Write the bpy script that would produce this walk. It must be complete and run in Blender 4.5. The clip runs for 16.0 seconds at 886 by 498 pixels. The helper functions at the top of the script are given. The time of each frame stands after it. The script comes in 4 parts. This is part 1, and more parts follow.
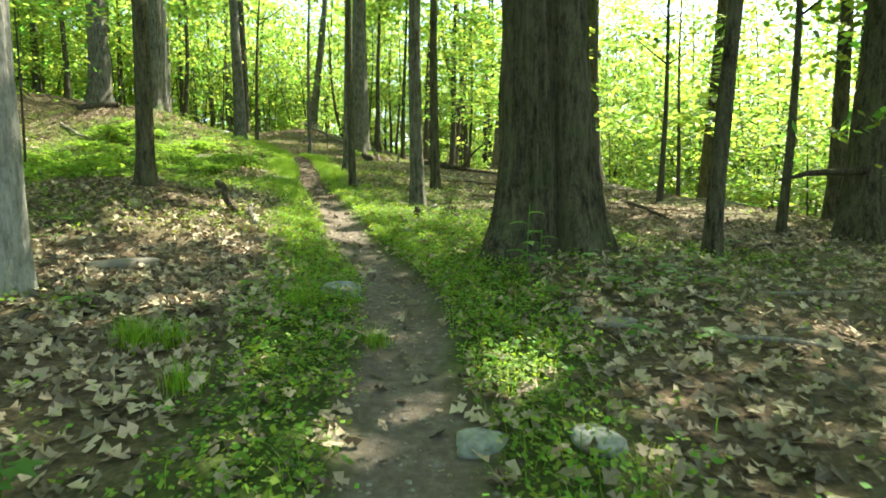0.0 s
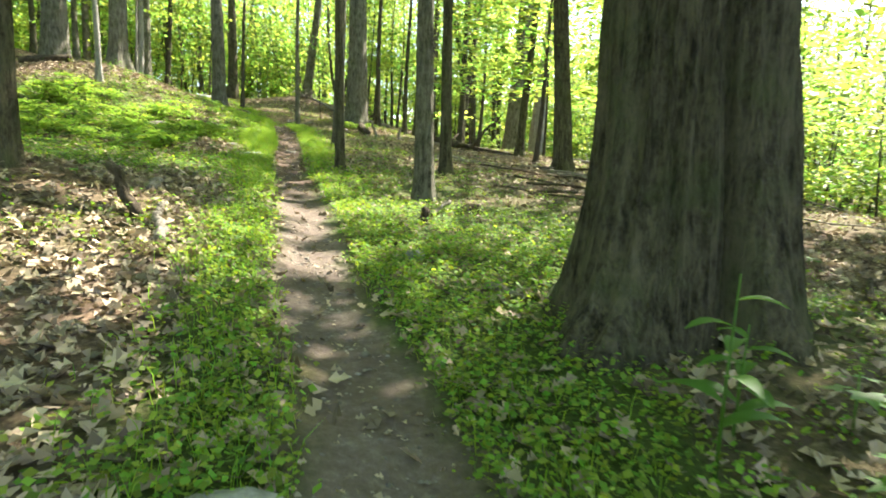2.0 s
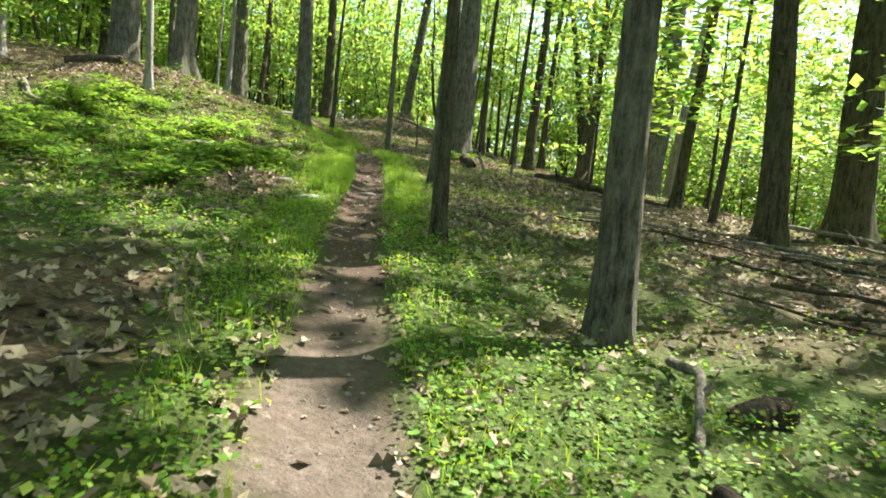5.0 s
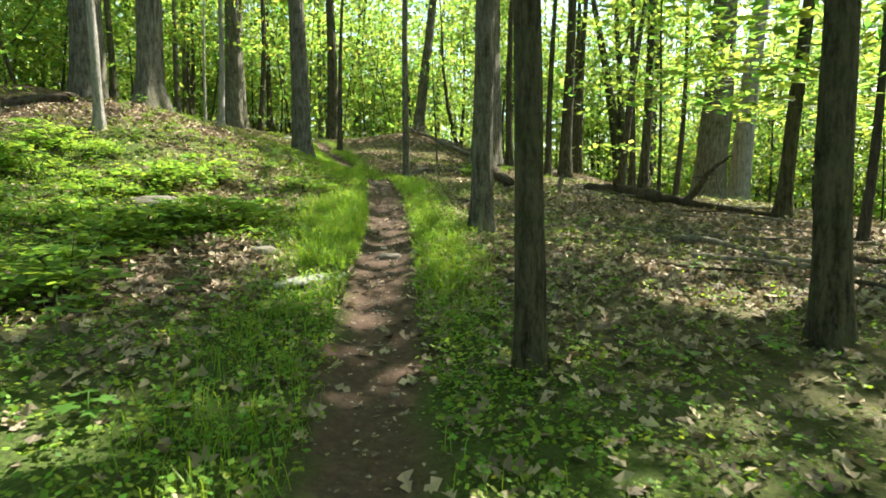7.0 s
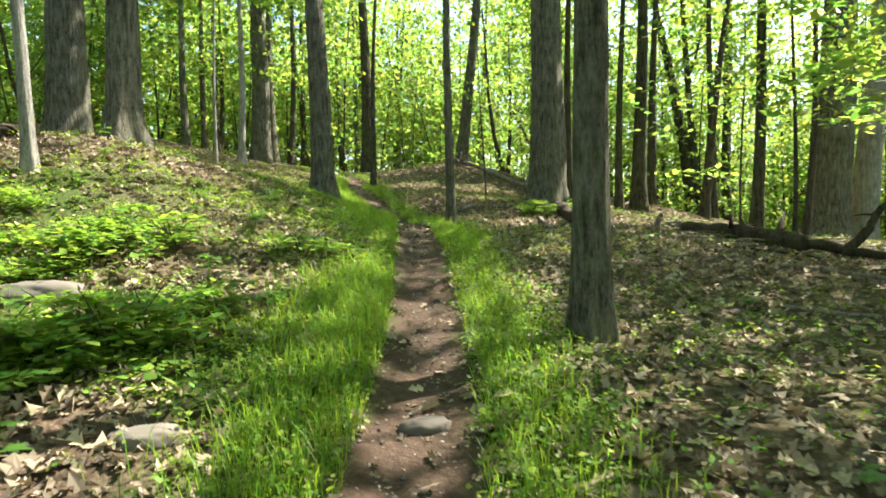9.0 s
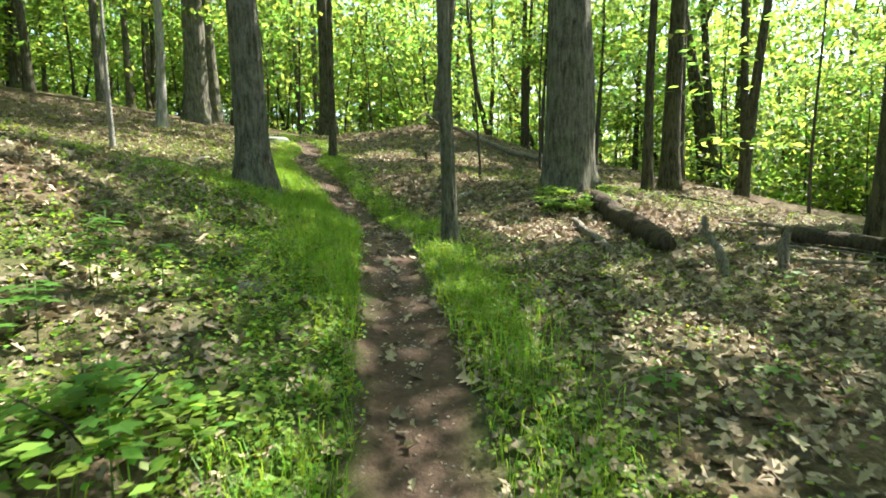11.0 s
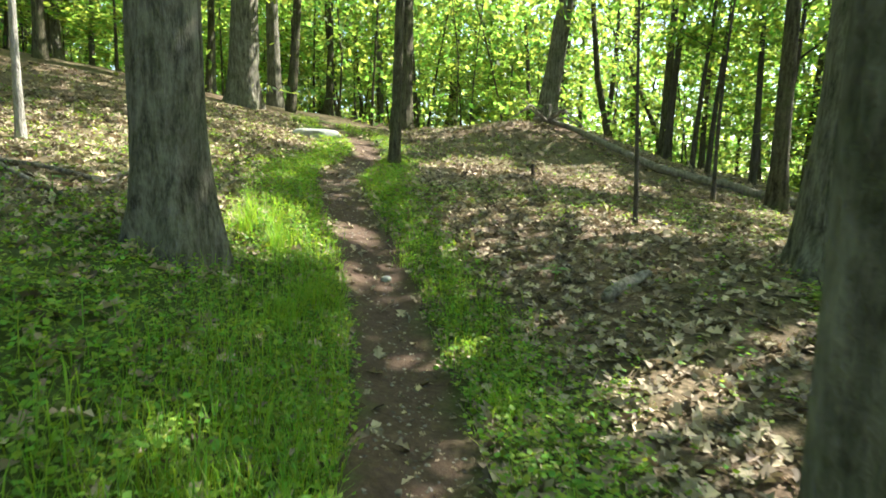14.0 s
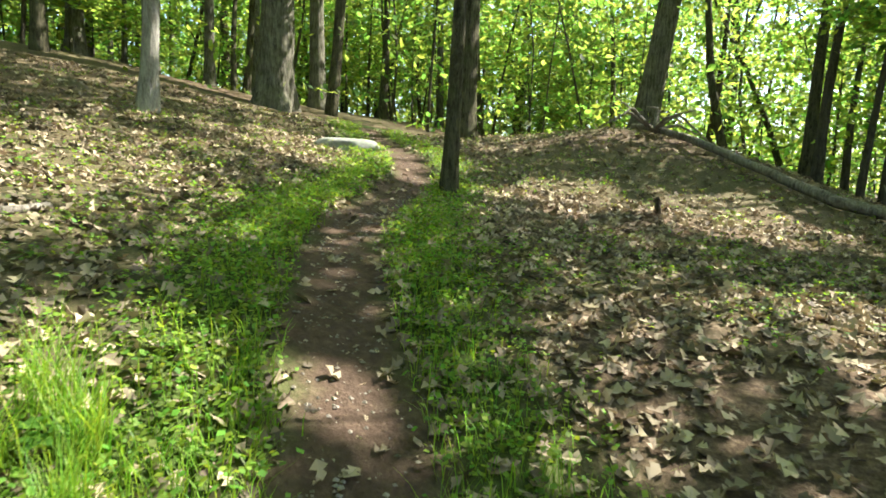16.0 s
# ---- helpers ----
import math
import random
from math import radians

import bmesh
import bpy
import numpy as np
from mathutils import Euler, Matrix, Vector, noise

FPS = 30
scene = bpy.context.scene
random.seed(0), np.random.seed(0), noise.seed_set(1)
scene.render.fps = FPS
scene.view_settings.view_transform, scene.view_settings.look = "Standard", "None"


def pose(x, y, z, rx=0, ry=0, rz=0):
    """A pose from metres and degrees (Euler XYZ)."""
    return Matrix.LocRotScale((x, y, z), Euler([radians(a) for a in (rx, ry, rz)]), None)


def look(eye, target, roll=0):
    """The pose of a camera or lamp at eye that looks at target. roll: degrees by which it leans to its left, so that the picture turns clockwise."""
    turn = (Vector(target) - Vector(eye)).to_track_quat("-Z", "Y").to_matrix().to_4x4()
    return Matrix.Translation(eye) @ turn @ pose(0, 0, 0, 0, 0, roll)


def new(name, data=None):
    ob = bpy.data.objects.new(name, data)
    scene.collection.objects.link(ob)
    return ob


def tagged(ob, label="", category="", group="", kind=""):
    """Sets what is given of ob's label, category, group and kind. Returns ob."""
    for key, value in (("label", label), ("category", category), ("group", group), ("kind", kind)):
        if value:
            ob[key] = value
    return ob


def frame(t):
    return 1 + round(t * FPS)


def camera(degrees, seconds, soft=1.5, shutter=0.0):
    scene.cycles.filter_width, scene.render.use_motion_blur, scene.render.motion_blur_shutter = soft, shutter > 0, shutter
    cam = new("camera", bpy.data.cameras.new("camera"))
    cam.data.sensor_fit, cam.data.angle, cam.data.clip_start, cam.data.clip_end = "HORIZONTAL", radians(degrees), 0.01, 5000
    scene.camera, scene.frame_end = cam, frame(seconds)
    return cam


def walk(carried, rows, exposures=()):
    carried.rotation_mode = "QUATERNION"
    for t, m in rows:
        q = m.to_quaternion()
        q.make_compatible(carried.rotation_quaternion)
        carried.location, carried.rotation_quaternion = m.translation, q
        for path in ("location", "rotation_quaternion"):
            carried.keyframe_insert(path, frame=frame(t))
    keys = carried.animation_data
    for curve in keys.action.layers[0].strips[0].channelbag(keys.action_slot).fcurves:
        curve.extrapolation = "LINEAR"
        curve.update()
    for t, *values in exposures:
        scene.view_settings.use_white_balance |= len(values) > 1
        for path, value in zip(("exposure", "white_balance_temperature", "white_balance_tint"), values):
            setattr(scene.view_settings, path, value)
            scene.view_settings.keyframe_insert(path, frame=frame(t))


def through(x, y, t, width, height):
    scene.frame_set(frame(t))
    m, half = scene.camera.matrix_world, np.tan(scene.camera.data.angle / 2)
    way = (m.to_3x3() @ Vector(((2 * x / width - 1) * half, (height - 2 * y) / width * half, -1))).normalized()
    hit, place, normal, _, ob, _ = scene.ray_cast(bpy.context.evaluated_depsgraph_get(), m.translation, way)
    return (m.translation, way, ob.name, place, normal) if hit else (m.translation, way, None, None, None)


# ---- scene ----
cam = camera(72.7, 16.0, soft=1.7, shutter=0.15)
PATH = [
    (0, (0.009, 0.000, 1.365), (0.009, 1.992, 1.182), -0.42),
    (0.5, (-0.055, 0.859, 1.470), (-0.091, 2.846, 1.243), 2.87),
    (1, (-0.108, 1.637, 1.513), (0.179, 3.575, 1.109), -1.55),
    (1.5, (-0.153, 2.397, 1.553), (0.116, 4.341, 1.165), 0.53),
    (2, (-0.233, 3.194, 1.590), (-0.224, 5.177, 1.327), 1.49),
    (2.5, (-0.204, 4.124, 1.638), (-0.465, 6.093, 1.405), -0.40),
    (3, (-0.235, 5.009, 1.713), (-0.430, 6.960, 1.315), 1.87),
    (3.5, (-0.387, 5.817, 1.784), (-0.716, 7.759, 1.442), 2.06),
    (4, (-0.617, 6.538, 1.876), (-0.958, 8.484, 1.568), 3.33),
    (4.2, (-0.714, 6.836, 1.902), (-1.072, 8.794, 1.713), 5.58),
    (6.3, (-1.754, 9.955, 2.396), (-1.908, 11.939, 2.192), 1.51),
    (6.5, (-1.824, 10.279, 2.441), (-2.003, 12.265, 2.290), 0.74),
    (7, (-2.051, 11.153, 2.536), (-2.406, 13.113, 2.364), -0.58),
    (7.5, (-2.223, 12.036, 2.618), (-2.516, 14.014, 2.561), 1.56),
    (8, (-2.469, 12.921, 2.722), (-2.738, 14.898, 2.591), -0.76),
    (8.5, (-2.698, 13.703, 2.846), (-2.896, 15.686, 2.687), -1.86),
    (9, (-2.924, 14.539, 2.933), (-3.417, 16.476, 2.857), -1.80),
    (9.2, (-2.998, 14.913, 2.995), (-3.463, 16.858, 2.929), -5.19),
    (11.3, (-4.422, 19.263, 3.789), (-4.770, 21.216, 3.531), 0.08),
    (11.5, (-4.523, 19.658, 3.860), (-4.837, 21.614, 3.586), 1.73),
    (12, (-4.693, 20.426, 3.976), (-5.144, 22.355, 3.699), -1.54),
    (12.5, (-5.001, 21.397, 4.054), (-5.497, 23.324, 3.847), 2.07),
    (13, (-5.241, 22.307, 4.113), (-5.791, 24.219, 3.906), 1.86),
    (13.5, (-5.622, 23.351, 4.157), (-6.193, 25.255, 3.936), 3.46),
    (14, (-5.839, 24.284, 4.258), (-6.496, 26.157, 4.013), 1.21),
    (14.5, (-6.211, 25.225, 4.373), (-7.074, 27.019, 4.181), -0.68),
    (15, (-6.489, 26.114, 4.476), (-7.195, 27.972, 4.255), 0.36),
    (15.5, (-6.850, 26.932, 4.555), (-7.716, 28.724, 4.355), 1.64),
    (16, (-7.291, 27.717, 4.643), (-8.128, 29.517, 4.404), 2.12),
]
walk(cam, [(t, look(eye, target, roll)) for t, eye, target, roll in PATH],
     exposures=((0, 2.45, 6950, -2), (1.0, 2.45, 6900, 2), (1.6, 2.7, 6800, 8), (3.5, 2.5, 6500, 14), (4.2, 2.22, 6450, 12), (6.5, 2.15, 6700, 8), (7.5, 2.1, 6700, 8), (9.0, 2.2, 6650, 9), (11.5, 2.35, 6350, 9), (13.3, 2.42, 6350, 9), (14.5, 2.6, 6400, 10), (15.3, 2.5, 6450, 10), (16.0, 2.28, 6500, 9)))

# ---- world, sun ----
TO_SUN = Vector((0.64, 0.64, 1.05)).normalized()
world = bpy.data.worlds.new("sky")
scene.world = world
world.use_nodes = True
wn = world.node_tree.nodes
sky = wn.new("ShaderNodeTexSky")
sky.sky_type, sky.sun_disc = "NISHITA", False
sky.sun_elevation = math.asin(TO_SUN.z)
sky.sun_rotation = math.atan2(TO_SUN.x, TO_SUN.y)
world.node_tree.links.new(sky.outputs[0], wn["Background"].inputs[0])
wn["Background"].inputs[1].default_value = 0.115
sun = new("sun", bpy.data.lights.new("sun", "SUN"))
sun.data.energy, sun.data.angle, sun.data.color = 5.0, radians(0.55), (1.0, 0.95, 0.86)
sun.matrix_world = look(TO_SUN * 60, (0, 0, 0))


# ---- materials ----
def material(name, rough=0.9, spec=0.2):
    m = bpy.data.materials.new(name)
    m.use_nodes = True
    n, l = m.node_tree.nodes, m.node_tree.links
    b = n["Principled BSDF"]
    b.inputs["Roughness"].default_value = rough
    b.inputs["Specular IOR Level"].default_value = spec
    return m, n, l, b


def ramp(n, l, src, stops):
    r = n.new("ShaderNodeValToRGB")
    while len(r.color_ramp.elements) < len(stops):
        r.color_ramp.elements.new(0.5)
    for e, (p, c) in zip(r.color_ramp.elements, stops):
        e.position, e.color = p, (*c, 1)
    l.new(src, r.inputs[0])
    return r.outputs[0]


def noise_tex(n, l, scale, detail=4, rough=0.6, stretch=(1, 1, 1), coord="Object"):
    tc, mp, t = n.new("ShaderNodeTexCoord"), n.new("ShaderNodeMapping"), n.new("ShaderNodeTexNoise")
    mp.inputs["Scale"].default_value = stretch
    t.inputs["Scale"].default_value, t.inputs["Detail"].default_value = scale, detail
    t.inputs["Roughness"].default_value = rough
    l.new(tc.outputs[coord], mp.inputs[0])
    l.new(mp.outputs[0], t.inputs["Vector"])
    return t.outputs["Fac"]


def mix(n, l, fac, a, b, mode="MIX"):
    m = n.new("ShaderNodeMix")
    m.data_type, m.blend_type = "RGBA", mode
    for v, i in ((fac, 0), (a, 6), (b, 7)):
        if isinstance(v, (int, float)):
            m.inputs[i].default_value = v
        elif isinstance(v, tuple):
            m.inputs[i].default_value = (*v, 1)
        else:
            l.new(v, m.inputs[i])
    return m.outputs[2]


def bump(n, l, b, height, strength, distance):
    u = n.new("ShaderNodeBump")
    u.inputs["Strength"].default_value, u.inputs["Distance"].default_value = strength, distance
    l.new(height, u.inputs["Height"])
    l.new(u.outputs[0], b.inputs["Normal"])


def bark_material(name, dark, light, moss=0.0):
    m, n, l, b = material(name, 0.95, 0.1)
    wide, thin = noise_tex(n, l, 19, 5, 0.65, (1, 1, 0.17)), noise_tex(n, l, 50, 5, 0.65, (1, 1, 0.4))
    ridges = mix(n, l, 0.35, wide, thin)
    patches = noise_tex(n, l, 3.2, 6, 0.7)
    col = ramp(n, l, ridges, ((0.41, dark), (0.60, light)))
    col = mix(n, l, ramp(n, l, patches, ((0.42, (0, 0, 0)), (0.78, (0.5, 0.5, 0.5)))), col, tuple(v * 1.5 + 0.01 for v in light))
    if moss:
        green = ramp(n, l, noise_tex(n, l, 2.6, 5, 0.7), ((0.5, (0, 0, 0)), (0.7, (moss, moss, moss))))
        col = mix(n, l, green, col, (0.06, 0.075, 0.03))
    l.new(col, b.inputs["Base Color"])
    bump(n, l, b, ridges, 1.0, 0.09)
    return m


def leaf_material(name, front, through, spread=0.25, mixing=0.5, rough=0.5, hues=1.0):
    """A thin leaf: reflects on one side and lets sunlight glow through."""
    m, n, l, b = material(name, rough, 0.3)
    geo = n.new("ShaderNodeNewGeometry")
    hsv1, hsv2 = n.new("ShaderNodeHueSaturation"), n.new("ShaderNodeHueSaturation")
    hue, val = n.new("ShaderNodeMapRange"), n.new("ShaderNodeMapRange")
    hue.inputs[3].default_value, hue.inputs[4].default_value = 0.5 - spread * 0.13 * hues, 0.5 + spread * 0.10 * hues
    val.inputs[3].default_value, val.inputs[4].default_value = 1 - spread * 1.3, 1 + spread * 1.3
    wn_ = n.new("ShaderNodeTexWhiteNoise")
    wn_.noise_dimensions = "1D"
    l.new(geo.outputs["Random Per Island"], hue.inputs[0])
    l.new(geo.outputs["Random Per Island"], wn_.inputs["W"])
    l.new(wn_.outputs[0], val.inputs[0])
    for h, c in ((hsv1, front), (hsv2, through)):
        h.inputs["Color"].default_value = (*c, 1)
        l.new(hue.outputs[0], h.inputs["Hue"])
        l.new(val.outputs[0], h.inputs["Value"])
    l.new(hsv1.outputs[0], b.inputs["Base Color"])
    t, s = n.new("ShaderNodeBsdfTranslucent"), n.new("ShaderNodeMixShader")
    l.new(hsv2.outputs[0], t.inputs[0])
    s.inputs[0].default_value = mixing
    l.new(b.outputs[0], s.inputs[1])
    l.new(t.outputs[0], s.inputs[2])
    l.new(s.outputs[0], n["Material Output"].inputs[0])
    return m


BARK_DARK = bark_material("bark dark furrowed", (0.016, 0.014, 0.009), (0.102, 0.092, 0.058), 0.65)
BARK_GREY = bark_material("bark grey", (0.034, 0.031, 0.022), (0.168, 0.156, 0.120), 0.45)
BARK_PALE = bark_material("bark pale smooth", (0.13, 0.12, 0.10), (0.30, 0.285, 0.25))
BARK_THIN = bark_material("bark of saplings", (0.030, 0.026, 0.020), (0.085, 0.074, 0.058))
DEAD_WOOD = bark_material("weathered dead wood", (0.075, 0.064, 0.050), (0.25, 0.225, 0.185))
ROTTEN = bark_material("dark rotten wood", (0.022, 0.017, 0.012), (0.085, 0.066, 0.047), 0.5)
LEAF_CANOPY = leaf_material("canopy leaves", (0.075, 0.140, 0.024), (0.34, 0.50, 0.075), 0.3, 0.6)
LEAF_UNDER = leaf_material("understory leaves", (0.085, 0.158, 0.024), (0.29, 0.44, 0.065), 0.45, 0.6)
LEAF_WEED = leaf_material("low weed leaves", (0.105, 0.190, 0.022), (0.27, 0.42, 0.030), 0.35, 0.42, 0.65)
LEAF_SHRUB = leaf_material("shrub leaves", (0.110, 0.200, 0.030), (0.30, 0.48, 0.05), 0.3, 0.45)
LEAF_BROAD = leaf_material("broad seedling leaves", (0.070, 0.165, 0.024), (0.18, 0.36, 0.030), 0.2, 0.4)
GRASS = leaf_material("fine grass", (0.100, 0.190, 0.018), (0.28, 0.46, 0.030), 0.3, 0.45)
LITTER = leaf_material("dry fallen leaves", (0.245, 0.197, 0.132), (0.20, 0.15, 0.08), 0.55, 0.10, 0.8, 0.28)


def ground_material():
    m, n, l, b = material("forest floor", 0.95, 0.1)
    fine, mid, big = noise_tex(n, l, 24, 6, 0.7), noise_tex(n, l, 5, 5, 0.65), noise_tex(n, l, 0.5, 4, 0.6)
    duff = ramp(n, l, fine, ((0.28, (0.030, 0.020, 0.013)), (0.5, (0.100, 0.068, 0.045)), (0.72, (0.25, 0.185, 0.125))))
    duff = mix(n, l, ramp(n, l, mid, ((0.45, (0, 0, 0)), (0.7, (0.7, 0.7, 0.7)))), duff, (0.055, 0.040, 0.028))
    green = ramp(n, l, noise_tex(n, l, 40, 4, 0.7), ((0.3, (0.018, 0.030, 0.008)), (0.75, (0.080, 0.130, 0.025))))
    dirt = ramp(n, l, noise_tex(n, l, 16, 7, 0.72), ((0.25, (0.062, 0.048, 0.038)), (0.55, (0.138, 0.112, 0.092)), (0.8, (0.26, 0.22, 0.18))))
    dirt = mix(n, l, ramp(n, l, noise_tex(n, l, 1.1, 4), ((0.4, (0, 0, 0)), (0.7, (0.5, 0.5, 0.5)))), dirt, (0.085, 0.058, 0.044))
    tr, gr, br = (n.new("ShaderNodeAttribute") for _ in range(3))
    tr.attribute_name, gr.attribute_name, br.attribute_name = "trodden", "mossy", "brown_dirt"
    # darker, browner colour for the farther trail
    brown_dirt = ramp(n, l, noise_tex(n, l, 18, 7, 0.72), ((0.25, (0.034, 0.021, 0.014)), (0.55, (0.074, 0.048, 0.033)), (0.8, (0.140, 0.098, 0.070))))
    dirt = mix(n, l, br.outputs["Fac"], dirt, brown_dirt)
    col = mix(n, l, gr.outputs["Fac"], duff, green)
    col = mix(n, l, tr.outputs["Fac"], col, dirt)
    l.new(col, b.inputs["Base Color"])
    bump(n, l, b, fine, 0.8, 0.03)
    return m


FLOOR = ground_material()


def stone_material():
    m, n, l, b = material("lichen grey stone", 0.9, 0.1)
    col = ramp(n, l, noise_tex(n, l, 14, 6, 0.7), ((0.3, (0.11, 0.11, 0.10)), (0.7, (0.29, 0.29, 0.265))))
    col = mix(n, l, ramp(n, l, noise_tex(n, l, 5, 5, 0.7), ((0.5, (0, 0, 0)), (0.65, (0.6, 0.6, 0.6)))), col, (0.20, 0.25, 0.16))
    l.new(col, b.inputs["Base Color"])
    bump(n, l, b, noise_tex(n, l, 30, 5), 0.6, 0.01)
    return m


STONE = stone_material()
PEBBLE = leaf_material("pebbles and grit", (0.165, 0.145, 0.118), (0.1, 0.08, 0.06), 0.45, 0.0, 0.9, 0.25)


# ---- mesh helpers ----
def mesh_from(name, verts, faces, smooth=False):
    """A mesh from an array of points and an array of faces with equal numbers of corners."""
    verts, faces = np.asarray(verts, np.float32), np.asarray(faces, np.int32)
    me = bpy.data.meshes.new(name)
    k = faces.shape[1]
    me.vertices.add(len(verts))
    me.vertices.foreach_set("co", verts.ravel())
    me.loops.add(faces.size)
    me.loops.foreach_set("vertex_index", faces.ravel())
    me.polygons.add(len(faces))
    me.polygons.foreach_set("loop_start", np.arange(0, faces.size, k, dtype=np.int32))
    me.polygons.foreach_set("use_smooth", np.full(len(faces), smooth))
    me.update(calc_edges=True)
    return me


def part(name, me, mat, parent=None, label=""):
    if not me.materials:
        me.materials.append(mat)
    ob = new(name, me)
    ob.parent = parent
    return tagged(ob, label)


def thing(name, at, label, category, group=""):
    ob = new(name)
    ob.location = at
    ob.empty_display_size = 0.2
    return tagged(ob, label, category, group)


def tube(points, radii, sides=10, rough=0.0, ridges=0, seed=0.0, caps=True, seam=None, lobes=0.0, root=None):
    """A skin of rings round a line of points: trunks, limbs, logs and sticks."""
    pts = [Vector(p) for p in points]
    verts, faces = [], []
    for i, p in enumerate(pts):
        along = (pts[min(i + 1, len(pts) - 1)] - pts[max(i - 1, 0)]).normalized()
        side = along.cross(Vector((0, 1, 0.01)) if abs(along.y) < 0.9 else Vector((1, 0, 0))).normalized()
        up = side.cross(along).normalized()
        for k in range(sides):
            a = 2 * math.pi * k / sides
            w = side * math.cos(a) + up * math.sin(a)
            r = radii[i]
            if rough:
                q = Vector((w.x * 1.5, w.y * 1.5, i * 0.35 + seed)) + w * 0.2
                r *= 1 + rough * noise.noise(q)
                if ridges:
                    r *= 1 + rough * 0.75 * noise.noise(Vector((math.cos(a) * ridges, math.sin(a) * ridges, i * 0.22 + seed)))
            if seam is not None:
                r *= 1.03 - 0.36 * math.exp(-abs((a - seam + 0.05 * math.sin(i * 0.4)) / 0.17) ** 1.4)
            if lobes:
                r *= 1 + lobes * math.exp(-max(p.z, 0) / 0.35) * math.sin(a * 5 + seed)
            if root is not None:
                r *= 1 + 0.34 * math.exp(-max(p.z, 0) / 0.38) * math.exp(-((a - root) / 0.45) ** 2)
            verts.append(p + w * r)
    for i in range(len(pts) - 1):
        for k in range(sides):
            j = (k + 1) % sides
            faces.append((i * sides + k, i * sides + j, (i + 1) * sides + j, (i + 1) * sides + k))
    me = bpy.data.meshes.new("tube")
    if caps:
        faces += [tuple(range(sides - 1, -1, -1)), tuple(range((len(pts) - 1) * sides, len(pts) * sides))]
    me.from_pydata([tuple(v) for v in verts], [], faces)
    me.polygons.foreach_set("use_smooth", [True] * len(me.polygons))
    return me


def leaf_quads(centres, size, rng, flat=0.5, aspect=0.62, jitter=0.35, corners=4):
    """One bent four-cornered leaf at each centre; flat: how level the leaves lie (0 to 1)."""
    c = np.asarray(centres, float)
    n = len(c)
    a = rng.uniform(0, 2 * np.pi, n)
    tilt = rng.normal(0, 1.0 - flat, n) * 0.9
    roll = rng.normal(0, 1.0 - flat, n) * 0.9
    s = np.asarray(size) * rng.uniform(1 - jitter, 1 + jitter, n)
    d = np.stack([np.cos(a) * np.cos(tilt), np.sin(a) * np.cos(tilt), np.sin(tilt)], 1)
    w = np.stack([-np.sin(a) * np.cos(roll), np.cos(a) * np.cos(roll), np.sin(roll)], 1)
    up = np.cross(d, w)
    L, W = s[:, None], (s * aspect)[:, None]
    bend = rng.uniform(-0.10, 0.22, n)[:, None] * L
    if corners == 4:
        v = np.stack([c - d * L * 0.5, c + w * W * 0.5 - up * bend * 0.4 + d * L * 0.06, c + d * L * 0.5 - up * bend, c - w * W * 0.5 - up * bend * 0.4 + d * L * 0.06], 1)
        return v.reshape(-1, 3), np.arange(n * 4).reshape(-1, 4)
    f = [rng.uniform(0.6, 1.25, n)[:, None] * W * 0.5 for _ in range(4)]
    notch = [rng.uniform(0.15, 0.45, n)[:, None] * W * 0.5 for _ in range(2)]
    curl = rng.uniform(-0.08, 0.42, n)[:, None] * W
    lift = up * curl
    v = np.stack([c - d * L * 0.5, c - d * L * 0.10 + w * f[0] + lift, c + d * L * 0.04 + w * notch[0], c + d * L * 0.26 + w * f[1] * 0.85 + lift * 0.8 - up * bend * 0.3, c + d * L * 0.5 - up * bend,
                  c + d * L * 0.22 - w * f[2] * 0.85 + lift * 0.8 - up * bend * 0.3, c + d * L * 0.02 - w * notch[1], c - d * L * 0.12 - w * f[3] + lift], 1)
    i = np.arange(n)[:, None] * 8
    return v.reshape(-1, 3), np.concatenate([np.concatenate([i, i + 1, i + 2, i + 3, i + 4], 1), np.concatenate([i, i + 4, i + 5, i + 6, i + 7], 1)])


# ---- the lie of the land ----
HILL = (1.809, -0.8626, 1.0722, 0.1973, -0.2518, -0.0171, 0.0019, 0.0706, 0.0412, -0.0358)
KNOLLS = ((-11.2, 22.8, 1.2, 2.5), (-15.5, 26.5, 0.25, 3.0), (-8.6, 26.8, 0.2, 1.5), (1.5, 6.0, 0.2, 1.5), (-14.5, 35.5, 0.15, 3.0), (-27.0, 36.0, 1.2, 6.0), (-4.9, 9.0, 0.5, 1.3), (-8.4, 40.3, 0.45, 2.8), (-3.9, 31.0, 0.12, 1.3),
          (-7.6, 27.7, -0.51, 1.5), (-4.6, 29.7, 0.16, 1.4), (3.4, 33.5, -0.45, 3.6), (-0.5, 12.5, -0.12, 0.7), (-7.4, 30.4, -0.11, 1.3), (-6.3, 25.2, -0.08, 1.2), (-10.6, 35.2, -0.24, 1.6), (-14.2, 38.8, -0.26, 2.0), (-8.6, 41.4, 0.10, 1.8), (-9.3, 43.8, 0.75, 2.6))
TRAIL = ((0.35, -9), (0.15, -3), (0.0, 0), (-0.18, 3.2), (-0.45, 5.4), (-1.15, 7.6), (-1.6, 9.4), (-2.75, 13.4), (-3.5, 16.1), (-4.0, 18.2),
         (-4.6, 20.3), (-5.3, 22.5), (-5.85, 24.1), (-6.5, 26.0), (-7.2, 27.5), (-8.2, 29.2), (-9.5, 30.9), (-10.4, 32.5), (-11.0, 34.2), (-12.1, 36.6), (-15.9, 41.3))


